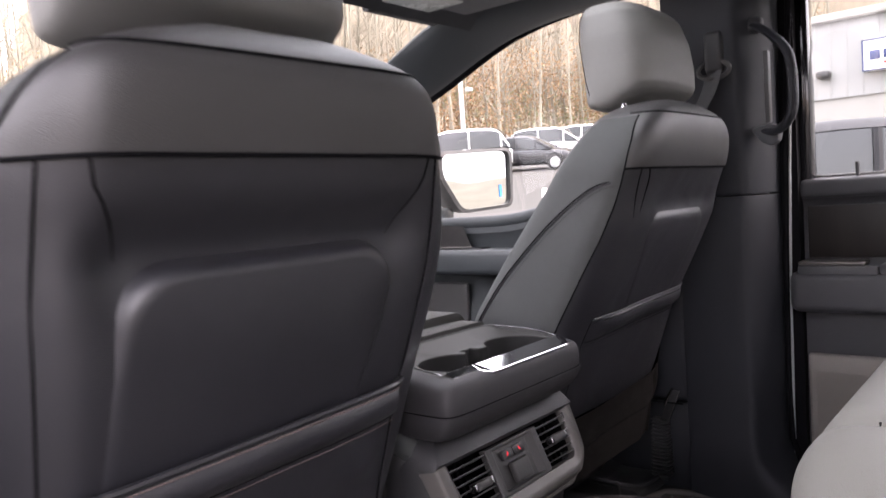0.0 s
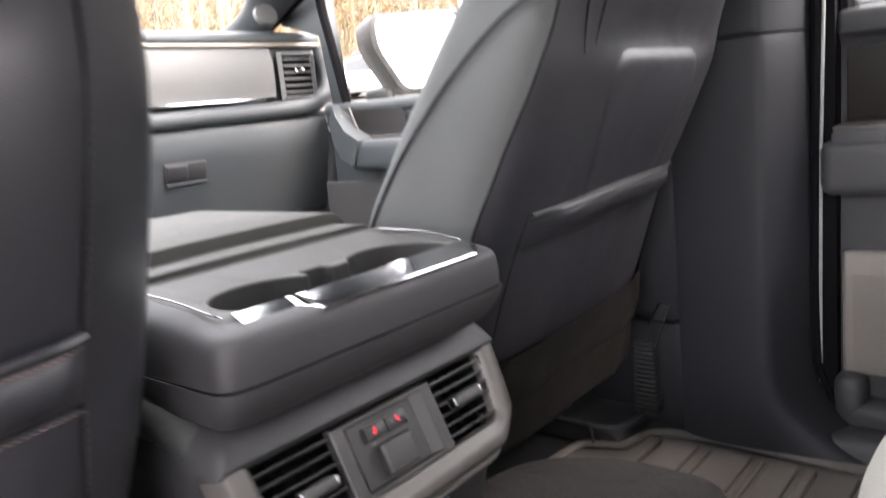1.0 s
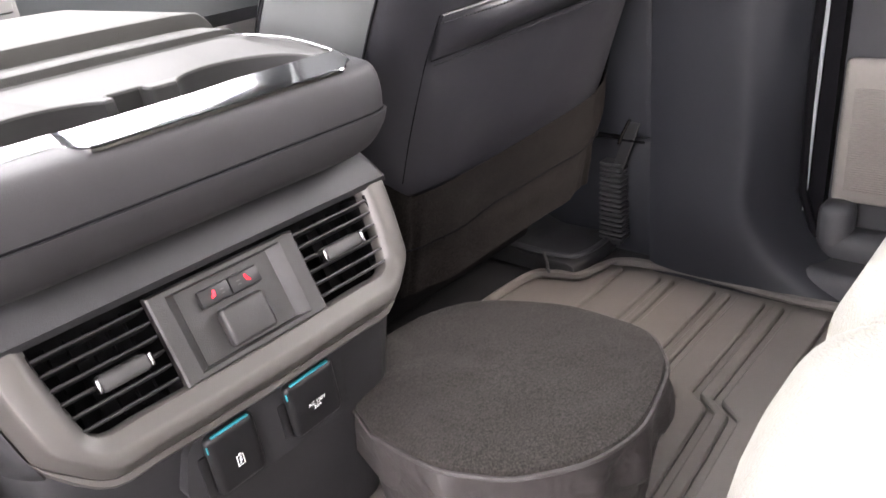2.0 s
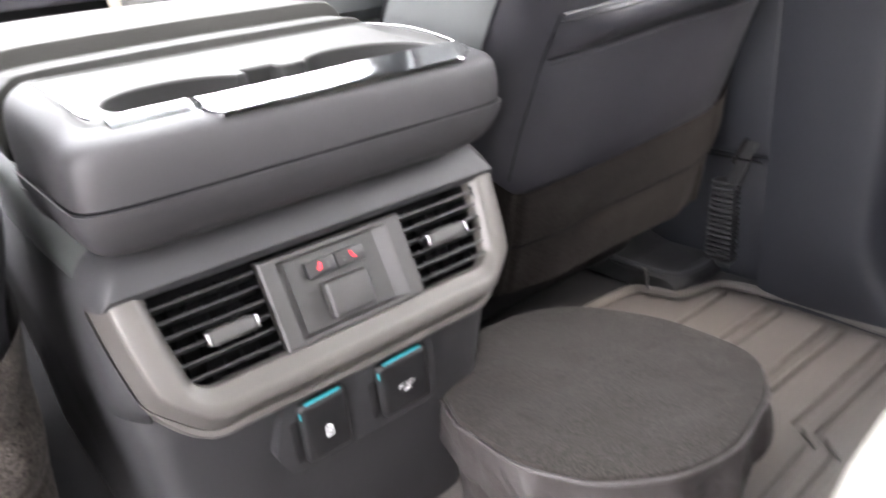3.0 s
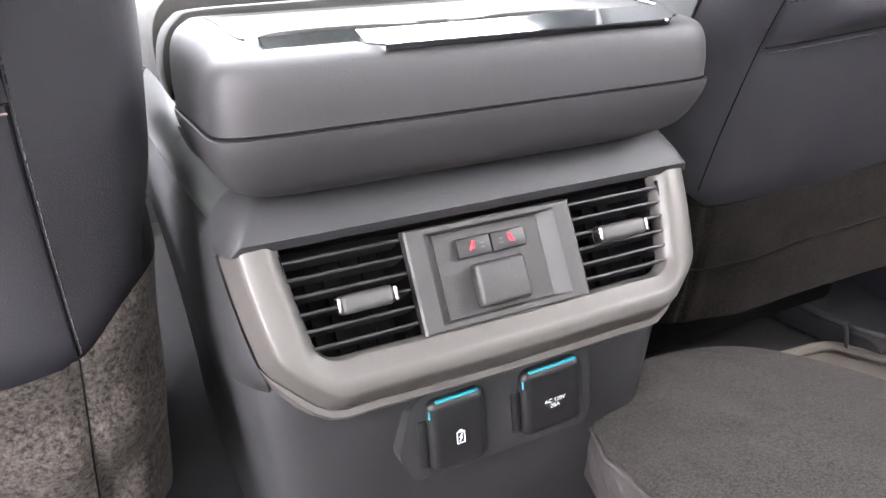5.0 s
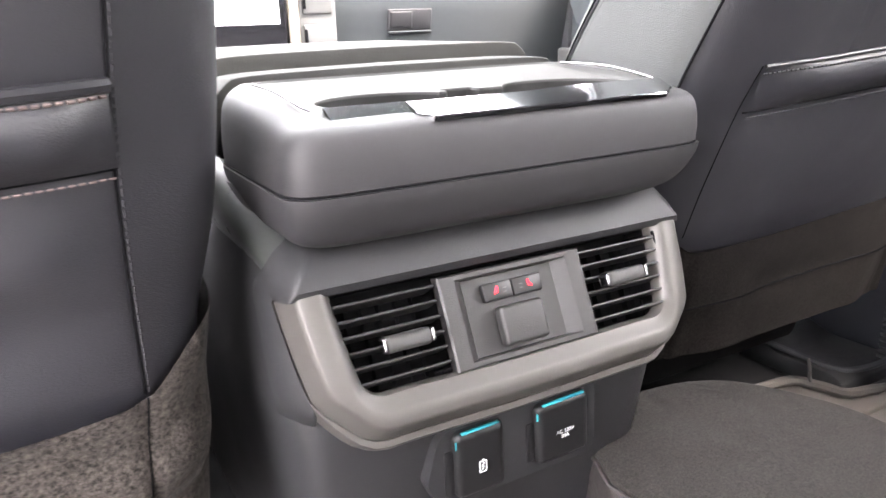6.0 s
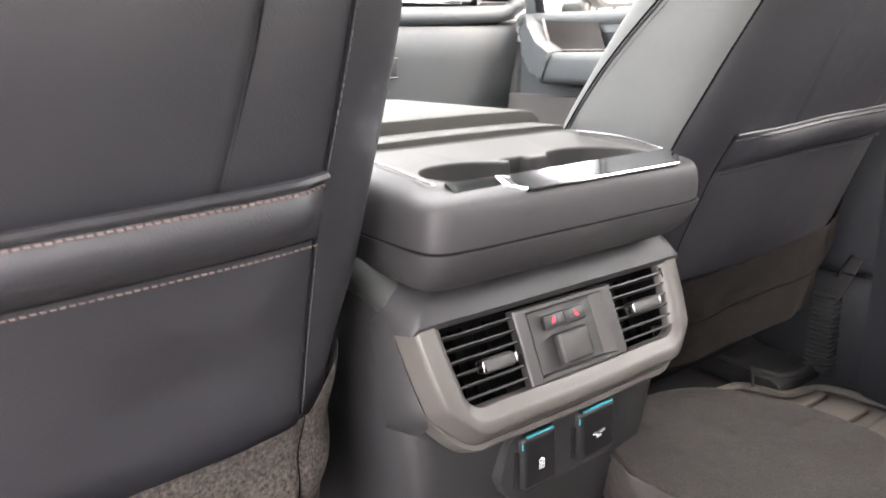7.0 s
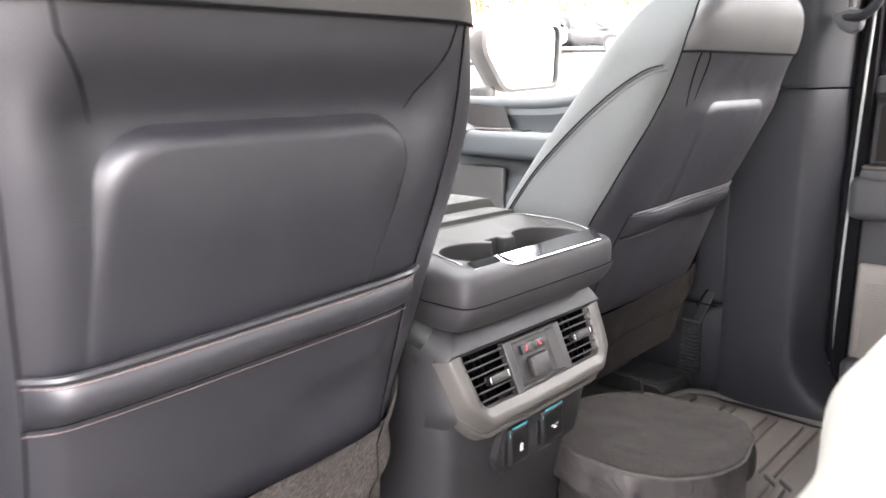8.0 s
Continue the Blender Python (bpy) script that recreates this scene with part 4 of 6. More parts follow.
    if inner > 0:
        near = min(range(84, 168), key=lambda j: abs(rows[0][j][0] - cx - 0.196))
        part("skirt_seam", tube([Vector(r[near]) + Vector((0, -0.0006, 0)) for r in rows], 0.0007, 6), SEAM, sk)
    else:
        part("skirt_hem", tube([Vector(p) + Vector((0, -0.002, 0)) for p in rows[15][86:166]], 0.0011, 6), SEAM, sk)
    # cushion and its base
    cu = []
    for y, hw, zt in ((0.2, 0.235, 0.33), (0.24, 0.25, 0.355), (0.4, 0.26, 0.36), (0.62, 0.26, 0.385), (0.70, 0.25, 0.37), (0.73, 0.24, 0.33)):
        cu.append([P(x, y, z) for x, z in super_ring(0, (zt + 0.2) / 2, hw, (zt - 0.2) / 2, 4, 40)])
    part("cushion", grid(cu, True, True, True), LEATHER, ob, "black leather seat cushion")
    # base and rails near-black: the shade under the seat is in their colour
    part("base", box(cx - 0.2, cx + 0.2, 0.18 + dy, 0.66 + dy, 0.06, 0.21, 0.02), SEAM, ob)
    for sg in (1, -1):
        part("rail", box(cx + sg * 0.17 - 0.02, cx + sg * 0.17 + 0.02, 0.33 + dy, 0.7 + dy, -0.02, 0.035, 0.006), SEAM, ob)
    # headrest on two posts
    hr = []
    hx0, hy0 = (-0.012, 0.005) if inner > 0 else (0.04, -0.01)
    for z, hw, y0, y1 in table([(0.869, 0.118, -0.012, 0.03), (0.873, 0.132, -0.028, 0.045), (0.881, 0.139, -0.044, 0.055), (0.891, 0.142, -0.064, 0.058), (0.900, 0.1435, -0.080, 0.06), (0.912, 0.145, -0.087, 0.061), (0.95, 0.146, -0.087, 0.064), (1.0, 0.146, -0.079, 0.067), (1.045, 0.140, -0.062, 0.067), (1.064, 0.122, -0.045, 0.058), (1.072, 0.09, -0.02, 0.04)], 90):
        hr.append([P(x + hx0, y + hy0, z) for x, y in super_ring(0, (y0 + y1) / 2, hw, (y1 - y0) / 2, 3.3, 72)])
    h = part("headrest", grid(hr, True, True, True), LEATHER_GREY, ob, "slate leather headrest")
    for sg in (1, -1):
        part("headrest_seam", tube([P(hx0 + sg * hx, hy, hz) for hx, hy, hz in ((0.132, 0.02, 0.89), (0.1435, 0.022, 0.92), (0.1465, 0.026, 0.96), (0.1465, 0.03, 1.0), (0.1405, 0.03, 1.035), (0.124, 0.03, 1.056))], 0.0009, 6), SEAM, h)
        part("post", tube([P(sg * 0.07, -0.045, 0.82), P(sg * 0.07, -0.03, 0.9)], 0.006, 10), CHROME, h, "chrome headrest post")
    part("headrest_bar", tube(smooth_curve([P(-0.1, -0.07, 0.862), P(-0.05, -0.078, 0.872), P(0.05, -0.078, 0.872), P(0.1, -0.07, 0.862)], 6), 0.007, 8), PLASTIC, h)
    return ob


front_seat(-0.462, -0.012, 1, "black leather front seat with a grey felt skirt")
front_seat(0.474, 0.02, -1, "black leather front seat beside the pillar")


# ---- rear bench ----
def bench(x0, x1, label):
    ob = thing("rear_bench_seat", label, "bench seat", ((x0 + x1) / 2, -0.7, 0.2), "rear bench seats")
    prof = [(-1.1, 0.30), (-0.46, 0.30), (-0.425, 0.31), (-0.405, 0.335), (-0.398, 0.37), (-0.402, 0.40), (-0.42, 0.425), (-0.45, 0.437), (-0.5, 0.44), (-0.6, 0.436), (-0.8, 0.428), (-1.1, 0.42)]
    pr = smooth_curve([(0, a, b) for a, b in prof], 4)
    xs = [x0, x0 + 0.004, x0 + 0.012, x0 + 0.03] + list(np.linspace(x0 + 0.06, x1 - 0.06, 27)) + [x1 - 0.03, x1 - 0.012, x1 - 0.004, x1]
    rows = []
    inward = lambda x: 0.045 * ease((0.01 - x) / 0.25)
    for x in xs:
        e = min(x - x0, x1 - x)
        d = 0.022 * max(0, 1 - e / 0.03) ** 2
        rows.append([(x, p.y - d * (1 if p.y > -0.47 else 0) - inward(x) * ease((p.y + 0.62) / 0.1), p.z - d * (1 if p.z > 0.37 else 0)) for p in pr])
    part("cushion", grid(rows, False, True, True), LEATHER_PALE, ob, "pale grey leather cushion")
    part("front_seam", tube([(x, -0.4 - inward(x), 0.345) for x in np.linspace(x0 + 0.035, x1 - 0.035, 28)], 0.003, 6), PIPING, ob)
    part("base", box(x0 + 0.02, x1 - 0.02, -1.1, -0.47, 0.0, 0.3, 0.01), PLASTIC, ob)
    return ob


bench(-0.78, 0.062, "pale grey leather rear bench seat, wide part")
bench(0.066, 0.8, "pale grey leather rear bench seat, narrow part")


# ---- centre console ----
con = thing("centre_console", "black centre console with rear air vents", "console", (0, 0.3, 0.0))
FO, FV, FN = Vector((0, -0.008, 0.327)), Vector((0, 0.418, 0.908)), Vector((0, -0.908, 0.418))


def F(u, v, n=0.0):
    return FO + Vector((u, 0, 0)) + FV * v + FN * n


FM = Matrix(((1, 0, 0, FO.x), (0, FV.y, FN.y, FO.y), (0, FV.z, FN.z, FO.z), (0, 0, 0, 1)))


def fbox(u0, u1, v0, v1, n0, n1, r=0.002, seg=2, bm=None):
    return box(u0, u1, v0, v1, n0, n1, r, seg, FM, bm)


# body: lofted from the floor to below the armrest
rows = []
for z, hw, yb in table([(-0.012, 0.158, 0.055), (0.08, 0.162, 0.035), (0.16, 0.168, 0.018), (0.235, 0.176, 0.008), (0.28, 0.182, 0.012), (0.36, 0.183, 0.035), (0.40, 0.181, 0.05), (0.43, 0.178, 0.07)], 60):
    ring = [(x, 0.09 if abs(x) < 0.157 and y < 0.2 and 0.283 + 0.7 * max(0.0, abs(x) - 0.118) < z < 0.377 else y, z) for x, y in super_ring(0, (yb + 0.62) / 2, hw, (0.62 - yb) / 2, 13, 144)]
    rows.append(ring)
part("body", grid(rows, True, False, True), PLASTIC_BLACK, con, "black console body")
# hood over the vents
HOOD = [(0.0, 0.0), (0.0, 0.0), (0.147, 0.02), (0.5, 0.006), (0.823, -0.001), (1.0, 0.003), (1.12, 0.03)]


def hood_row(ox, oz, ix, iz, back, shift):
    """One cross-section: share of the way from the outer to the inner edge, and depth."""
    row = []
    for k, (h, y) in enumerate(HOOD):
        y = back if k == 0 else min(0.05, back - 0.0015) if k == 1 else min(y + shift, back - 0.003)
        row.append((ox + (ix - ox) * h, y, oz + (iz - oz) * h - (0.0012 if k == 0 else 0)))
    return row


half = []
for k in np.linspace(0, 1, 21):
    half.append(hood_row(0.141 * k, 0.405, 0.172 * k, 0.3655, 0.10, 0.0))
for a in np.linspace(0, math.pi / 2, 17)[1:]:
    g = a / (math.pi / 2)
    half.append(hood_row(0.141 + 0.042 * math.sin(a), 0.363 + 0.042 * math.cos(a), 0.172 + 0.006 * math.sin(a), 0.3595 + 0.006 * math.cos(a), 0.10 - 0.062 * ease(g / 0.35) + 0.017 * ease((g - 0.6) / 0.4), 0.0245 * ease(g)))
for z, ox, ix, shift, back in table([(0.235, 0.160, 0.145, 0.055, 0.075), (0.25, 0.169, 0.152, 0.034, 0.055), (0.265, 0.177, 0.157, 0.014, 0.044), (0.285, 0.1815, 0.161, -0.009, 0.036), (0.30, 0.1825, 0.167, -0.0045, 0.039), (0.316, 0.183, 0.1705, 0.003, 0.043), (0.34, 0.183, 0.1747, 0.014, 0.049), (0.361, 0.183, 0.178, 0.0235, 0.055)], 24)[-2::-1]:
    half.append(hood_row(ox, z, ix, z, back, shift))
rows = [[(-x, y, z) for x, y, z in r] for r in reversed(half[1:])] + half
part("hood", grid(rows), PLASTIC_BLACK, con, "dark hood above and beside the vents", angle=50)
for sg in (1, -1):
    rows = []
    for y, xo, zo, xi, zi in table([(0.032, 0.1735, 0.379, 0.152, 0.3935), (0.043, 0.1765, 0.382, 0.158, 0.4005), (0.06, 0.181, 0.388, 0.163, 0.411), (0.1, 0.184, 0.393, 0.171, 0.428), (0.16, 0.186, 0.397, 0.1745, 0.446), (0.2, 0.187, 0.399, 0.1755, 0.452), (0.3, 0.188, 0.403, 0.1765, 0.456), (0.5, 0.188, 0.407, 0.177, 0.458)], 24):
        o, i = Vector((sg * xo, y, zo)), Vector((sg * xi, y, zi))
        c = (i - o).cross(Vector((0, 1, 0))).normalized()
        c = c if c.x * sg > 0 else -c
        rows.append([o + Vector((-sg * 0.008, 0, -0.02))] + [o.lerp(i, k) + c * ((0.0075 - 0.004 * (1 - ease((y - 0.032) / 0.03))) * 4 * k * (1 - k)) for k in np.linspace(0, 1, 9)] + [i + Vector((-sg * 0.012, 0, -0.002))])
    part("shoulder", grid(rows, False, True, True), PLASTIC_SHOULDER, con, "sloping shoulder panel")


# U-shaped satin surround
def flat_corner(o, cut):
    k = max(0.0, min(1.0, (o - 0.008) / 0.011))
    return o - (0.02 + o) * cut * k



path, nrm = [], []
for u, v in ((-0.148, 0.056), (-0.147, 0.042), (-0.1455, 0.025), (-0.143, 0.005), (-0.140, -0.012)):
    path.append((u, v)); nrm.append((-1, -0.12))
for k in range(1, 9):
    a = math.pi + k / 8 * math.pi / 2
    path.append((-0.119 + 0.02 * math.cos(a), -0.018 + 0.02 * math.sin(a))); nrm.append((math.cos(a), math.sin(a)))
half = [(p, n) for p, n in zip(path, nrm)]
mid = [((x, -0.038 - 0.001 * math.cos(x * 20)), (0, -1)) for x in np.linspace(-0.1, 0.1, 11)]
full = half + mid + [((-p[0], p[1]), (-n[0], n[1])) for p, n in reversed(half)]
rows = []
for (u, v), (a, b) in full:
    ln = math.hypot(a, b)
    a, b = a / ln, b / ln
    wd = 0.0015 + 0.0055 * max(0.0, -b)
    cut = 4 * a * a * b * b * 0.13
    rows.append([F(u + a * flat_corner(o, cut), v + b * flat_corner(o, cut), n) for o, n in ((-0.0045, -0.007), (-0.004, -0.001), (-0.0033, 0.0018), (-0.0018, 0.0046), (wd - 0.0005, 0.0073), (wd + 0.0015, 0.0087), (wd + 0.004, 0.0092), (0.0195, 0.0084), (0.0212, 0.0072), (0.0232, 0.002), (0.0292, -0.0135), (0.0300, -0.0158), (0.031, -0.03))])
part("surround", grid(rows), SATIN, con, "satin graphite U-shaped vent surround", angle=34)
rows = []
for (u, v), (a, b) in full:
    ln = math.hypot(a, b)
    a, b = a / ln, b / ln
    cut = 4 * a * a * b * b * 0.13
    wide = 0.0038 * ease((-b - 0.3) / 0.6)
    rows.append([F(u + a * flat_corner(o, cut), v + b * flat_corner(o, cut), n) for o, n in ((0.0288, -0.02), (0.0298, -0.0162), (0.031, -0.0152), (0.0316 + wide, -0.0156), (0.0324 + 1.2 * wide, -0.0185), (0.0328 + 1.2 * wide, -0.036))])
part("surround_lip", grid(rows), SATIN, con, "thin lip around the surround")
# near-black box behind the vents; the shade inside is in its colour
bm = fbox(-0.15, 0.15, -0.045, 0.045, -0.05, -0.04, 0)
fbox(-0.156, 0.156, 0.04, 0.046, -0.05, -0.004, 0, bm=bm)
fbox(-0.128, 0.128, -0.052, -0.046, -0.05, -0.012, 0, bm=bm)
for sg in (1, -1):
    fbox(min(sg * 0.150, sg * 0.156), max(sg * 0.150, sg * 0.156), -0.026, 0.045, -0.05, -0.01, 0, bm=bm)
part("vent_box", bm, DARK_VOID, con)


def console_vent(sg):
    u0, u1 = (-0.146, -0.062) if sg < 0 else (0.062, 0.146)
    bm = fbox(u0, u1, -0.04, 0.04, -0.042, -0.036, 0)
    # near-black outer liner, painted shade over the bright frame wall
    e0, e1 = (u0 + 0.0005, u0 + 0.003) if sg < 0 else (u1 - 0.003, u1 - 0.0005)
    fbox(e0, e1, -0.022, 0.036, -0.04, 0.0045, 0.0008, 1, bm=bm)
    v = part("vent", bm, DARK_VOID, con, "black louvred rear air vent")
    for s in (0.0295, 0.0183, 0.0071, -0.0041, -0.0153, -0.0265):
        tilt = Matrix.Translation(F((u0 + u1) / 2, s, -0.006)) @ FM.to_3x3().to_4x4() @ Matrix.Rotation(radians(-9), 4, "X")
        part("slat", box(u0 + 0.002 - (u0 + u1) / 2, u1 - 0.002 - (u0 + u1) / 2, -0.0012, 0.0012, -0.010, 0.010, 0.0008, 1, tilt), SLAT, v)
    for i in range(6):
        u = u0 + (i + 0.5) * (u1 - u0) / 6
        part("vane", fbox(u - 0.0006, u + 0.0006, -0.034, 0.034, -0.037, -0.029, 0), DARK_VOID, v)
    uc, vc = (-0.0975, -0.0025) if sg < 0 else (0.0985, 0.0045)
    k = part("knob", fbox(uc - 0.018, uc + 0.018, vc - 0.0062, vc + 0.0062, 0.0, 0.0160, 0.0035, 3), PLASTIC_GREY, v, "knurled vent knob")
    for e in (-1, 1):
        part("knob_end", fbox(uc + e * 0.0188 - 0.0014, uc + e * 0.0188 + 0.0014, vc - 0.0052, vc + 0.0052, 0.006, 0.0162, 0.0013, 4), CHROME_DARK, k, "chrome knob end")


console_vent(-1)
console_vent(1)

# centre panel with its recess
rows = [[F(a * u + 0.0035, b * v, n) for a, b in ((-1, 1), (1, 1), (1, -1), (-1, -1))] for u, v, n in ((0.0635, 0.0365, -0.008), (0.0645, 0.0358, 0.0025), (0.063, 0.0345, 0.004), (0.051, 0.0315, 0.004), (0.049, 0.0305, 0.003), (0.042, 0.0300, -0.0045), (0.0415, 0.0295, -0.005))]
cp = part("centre_panel", grid(rows, True, False, True), PLASTIC_PANEL, con, "dark grey switch panel", angle=25)
for u0, u1, red in ((-0.0235, 0.0030, -0.012), (0.0036, 0.0305, 0.019)):
    b = part("seat_heat_button", fbox(u0, u1, 0.0095, 0.0235, -0.005, 0.0005, 0.0015, 2), SLAT, cp, "black seat heat button")
    s = 1 if red < 0 else -1
    bm = tube([F(red + s * k * 0.85, 0.0165 + g * 0.85, 0.0007) for k, g in ((0.0022, 0.004), (0.0012, -0.0012), (-0.0028, -0.0024), (-0.0016, -0.0004), (-0.0002, 0.0008), (0.0008, 0.0042), (0.0022, 0.004))], 0.0006, 4)
    part("red_symbol", bm, RED_LED, b, "lit red seat symbol")
    bm = fbox(red + s * 0.008 - 0.0015, red + s * 0.008 + 0.0015, 0.0175, 0.0183, 0.0004, 0.0007, 0)
    fbox(red + s * 0.008 - 0.0015, red + s * 0.008 + 0.0015, 0.0145, 0.0153, 0.0004, 0.0007, 0, bm=bm)
    part("grey_mark", bm, PLASTIC_PALE, b)
part("socket_cover", fbox(-0.0165, 0.0235, -0.0265, 0.0045, -0.004, 0.0075, 0.0035, 3), PLASTIC_PANEL, cp, "square dark socket cover")
part("cover_hinge", fbox(0.0235, 0.0255, -0.02, -0.004, -0.004, 0.003, 0.0008), PLASTIC, cp)

# outlet flaps
def outlet(x0, x1, z0, z1, tilt):
    m = Matrix.Translation(((x0 + x1) / 2, 0.004, (z0 + z1) / 2)) @ Matrix.Rotation(radians(tilt), 4, "Y")
    w, h = (x1 - x0) / 2, (z1 - z0) / 2
    ob = part("outlet_flap", box(-w, w, -0.012, 0.012, -h, h, 0.0075, 4, m), PLASTIC_FLAP, con, "black outlet flap with a cyan edge")
    bm = box(-w + 0.006, w - 0.006, -0.0116, -0.0085, h - 0.0017, h + 0.0003, 0.0006, 1, m)
    box(-w - 0.0002, -w + 0.001, -0.0116, -0.0095, h - 0.013, h - 0.006, 0.0006, 1, m, bm)
    part("light_edge", bm, CYAN_LED, ob, "glowing cyan edge")
    part("flap_hinge", box(-w - 0.008, -w + 0.002, -0.006, 0.012, -h + 0.004, h - 0.016, 0.003, 2, m), PLASTIC_FLAP, ob)
    return ob, m


def writing(body, size, m, parent, name):
    cu = bpy.data.curves.new(name, "FONT")
    cu.body, cu.size, cu.align_x, cu.align_y, cu.extrude = body, size, "CENTER", "CENTER", 0.0001
    tmp = bpy.data.objects.new(name, cu)
    scene.collection.objects.link(tmp)
    me = bpy.data.meshes.new_from_object(tmp.evaluated_get(bpy.context.evaluated_depsgraph_get()))
    bpy.data.objects.remove(tmp)
    bm = bmesh.new()
    bm.from_mesh(me)
    bm.transform(m)
    return part(name, bm, MARK_WHITE, parent, "white printed lettering")


base = part("outlet_base", prism(round_poly([(-0.078, 0.190), (-0.066, 0.166), (0.08, 0.168), (0.086, 0.178), (0.086, 0.228), (0.08, 0.238), (-0.058, 0.236), (-0.068, 0.226)], 0.006, 4), "y", 0.0, 0.03), PLASTIC_BLACK, con, "black plate behind the outlet flaps")
usb, m1 = outlet(-0.055, -0.008, 0.172, 0.233, -1)
ac, m2 = outlet(0.024, 0.076, 0.176, 0.234, -2)
part("flap_slot", box(-0.0238, -0.0228, -0.004, 0.004, -0.02, 0.008, 0.0003, 1, m1), DARK_VOID, usb)
up = Matrix.Rotation(radians(90), 4, "X")
writing("AC 120V\n20A", 0.0047, m2 @ Matrix.Translation((0.0, -0.0128, -0.003)) @ up, ac, "lettering")
bm = bmesh.new()
bx = [(-0.003, -0.007), (-0.003, 0.005), (0.003, 0.005), (0.003, -0.007), (-0.003, -0.007)]
tube([m1 @ Vector((a, -0.0128, b * 0.8 - 0.003)) for a, b in bx], 0.0005, 4, bm)
tube([m1 @ Vector((a, -0.0128, b * 0.8 - 0.003)) for a, b in ((-0.0012, 0.0064), (0.0012, 0.0064))], 0.0006, 4, bm)
tube([m1 @ Vector((a, -0.0128, b * 0.8 - 0.003)) for a, b in ((0.0012, 0.003), (-0.001, -0.0008), (0.001, -0.0012), (-0.0012, -0.005))], 0.0005, 4, bm)
part("battery_symbol", bm, MARK_WHITE, usb, "white battery symbol")

# the passenger's half of the console end, widened to fit the camera's view
for ob in con.children_recursive:
    for v in ob.data.vertices:
        x = v.co.x
        v.co.x = x + 0.010 * ease((x - 0.02) / 0.13)

# armrest: a fat cushion with a seam
AX = -0.002


def arm_ring(z, hw, yb, pw=11.0, yf=0.150, lift=0.0):
    return [(x + AX, y, z + lift * ease((y + 0.012) / 0.07)) for x, y in super_ring(0, (yb + yf) / 2, hw, (yf - yb) / 2, pw, 128)]


AL = table([(0.398, 0.1500, 0.004), (0.402, 0.1600, -0.008), (0.408, 0.1660, -0.018), (0.418, 0.1710, -0.027), (0.43, 0.1740, -0.0345), (0.4380, 0.1755, -0.0378), (0.4412, 0.1755, -0.0380)], 18)
arm = part("armrest", grid([arm_ring(z, hw, yb) for z, hw, yb in AL], True, True, True), PLASTIC_ARM, con, "black soft armrest")
AU = table([(0.4432, 0.1735, -0.0358), (0.455, 0.1740, -0.0366), (0.468, 0.1728, -0.0362), (0.476, 0.1705, -0.0348), (0.4815, 0.1665, -0.0315), (0.4848, 0.1610, -0.0235), (0.4865, 0.1550, -0.011)], 26)
part("upper_shell", grid([arm_ring(z, hw, yb, lift=0.0135 * (z - 0.445) / 0.0415) for z, hw, yb in AU], True, True, False), PLASTIC_ARM, arm, "black upper armrest shell")
part("seam", tube([((x - AX) * 0.992 + AX, y + 0.0014, 0.4418) for x, y, z in arm_ring(0.4433, 0.175, -0.0365)], 0.0009, 5), SEAM, arm)


# cup holder deck: one hollow of two round wells and a notch between two pegs
hole = []
for a in np.linspace(217, 27, 34):
    hole.append((-0.071 + 0.056 * math.cos(radians(a)), 0.032 + 0.056 * math.sin(radians(a))))
hole += [(-0.0172, 0.0585), (-0.0140, 0.0592), (-0.0118, 0.0605), (-0.0112, 0.064), (-0.0112, 0.0745), (-0.0095, 0.0765), (0.0155, 0.0765), (0.0172, 0.0745), (0.0175, 0.065), (0.0185, 0.0617), (0.0215, 0.0602), (0.0262, 0.0595), (0.0310, 0.0602)]
for a in np.linspace(152, -40, 34):
    hole.append((0.085 + 0.053 * math.cos(radians(a)), 0.034 + 0.053 * math.sin(radians(a))))
hole += [(x, -0.002) for x in np.linspace(0.121, -0.11, 24)]
DZ = 0.4888


def hole_ring(off, z):
    out = []
    for i in range(len(hole)):
        (x0, y0), (x1, y1) = hole[i - 1], hole[(i + 1) % len(hole)]
        ln = math.hypot(x1 - x0, y1 - y0)
        out.append((hole[i][0] + AX - (y1 - y0) / ln * off, hole[i][1] + (x1 - x0) / ln * off, z))
    return out


outer = arm_ring(0.4865, 0.155, -0.011, lift=0.0135)
step = [((x - AX) * 0.945 + AX, 0.0695 + (y - 0.0695) * 0.93, DZ + (z - DZ) * 0.9 * ease((y - 0.085) / 0.06)) for x, y, z in outer]
lip = [((x - AX) * 0.965 + AX, 0.0695 + (y - 0.0695) * 0.955, z * 0.75 + DZ * 0.25 + 0.0008 + (z - DZ) * 0.23 * ease((y - 0.085) / 0.06)) for x, y, z in outer]
bm = grid([outer, lip, step], True)
grid([hole_ring(0.0035, DZ), hole_ring(0.0018, DZ + 0.0009), hole_ring(0.0006, DZ + 0.0004), hole_ring(0.0, DZ - 0.0015)], True, bm=bm)
bm.edges.ensure_lookup_table()
inner_rim = {(round(x, 5), round(y, 5)) for x, y, z in step + hole_ring(0.0035, DZ)}
rim = [e for e in bm.edges if len(e.link_faces) == 1 and all((round(v.co.x, 5), round(v.co.y, 5)) in inner_rim for v in e.verts)]
bmesh.ops.triangle_fill(bm, edges=rim, use_beauty=True)
part("cup_holder_deck", bm, DECK, arm, "semi-gloss grey cup holder deck", angle=14)
part("cup_well", grid([hole_ring(0.0004, DZ - 0.0012), hole_ring(-0.0008, DZ - 0.02), hole_ring(-0.003, DZ - 0.066)], True, False, True), WELL, arm, "twin cup well, its shade in the dark colour", angle=50)
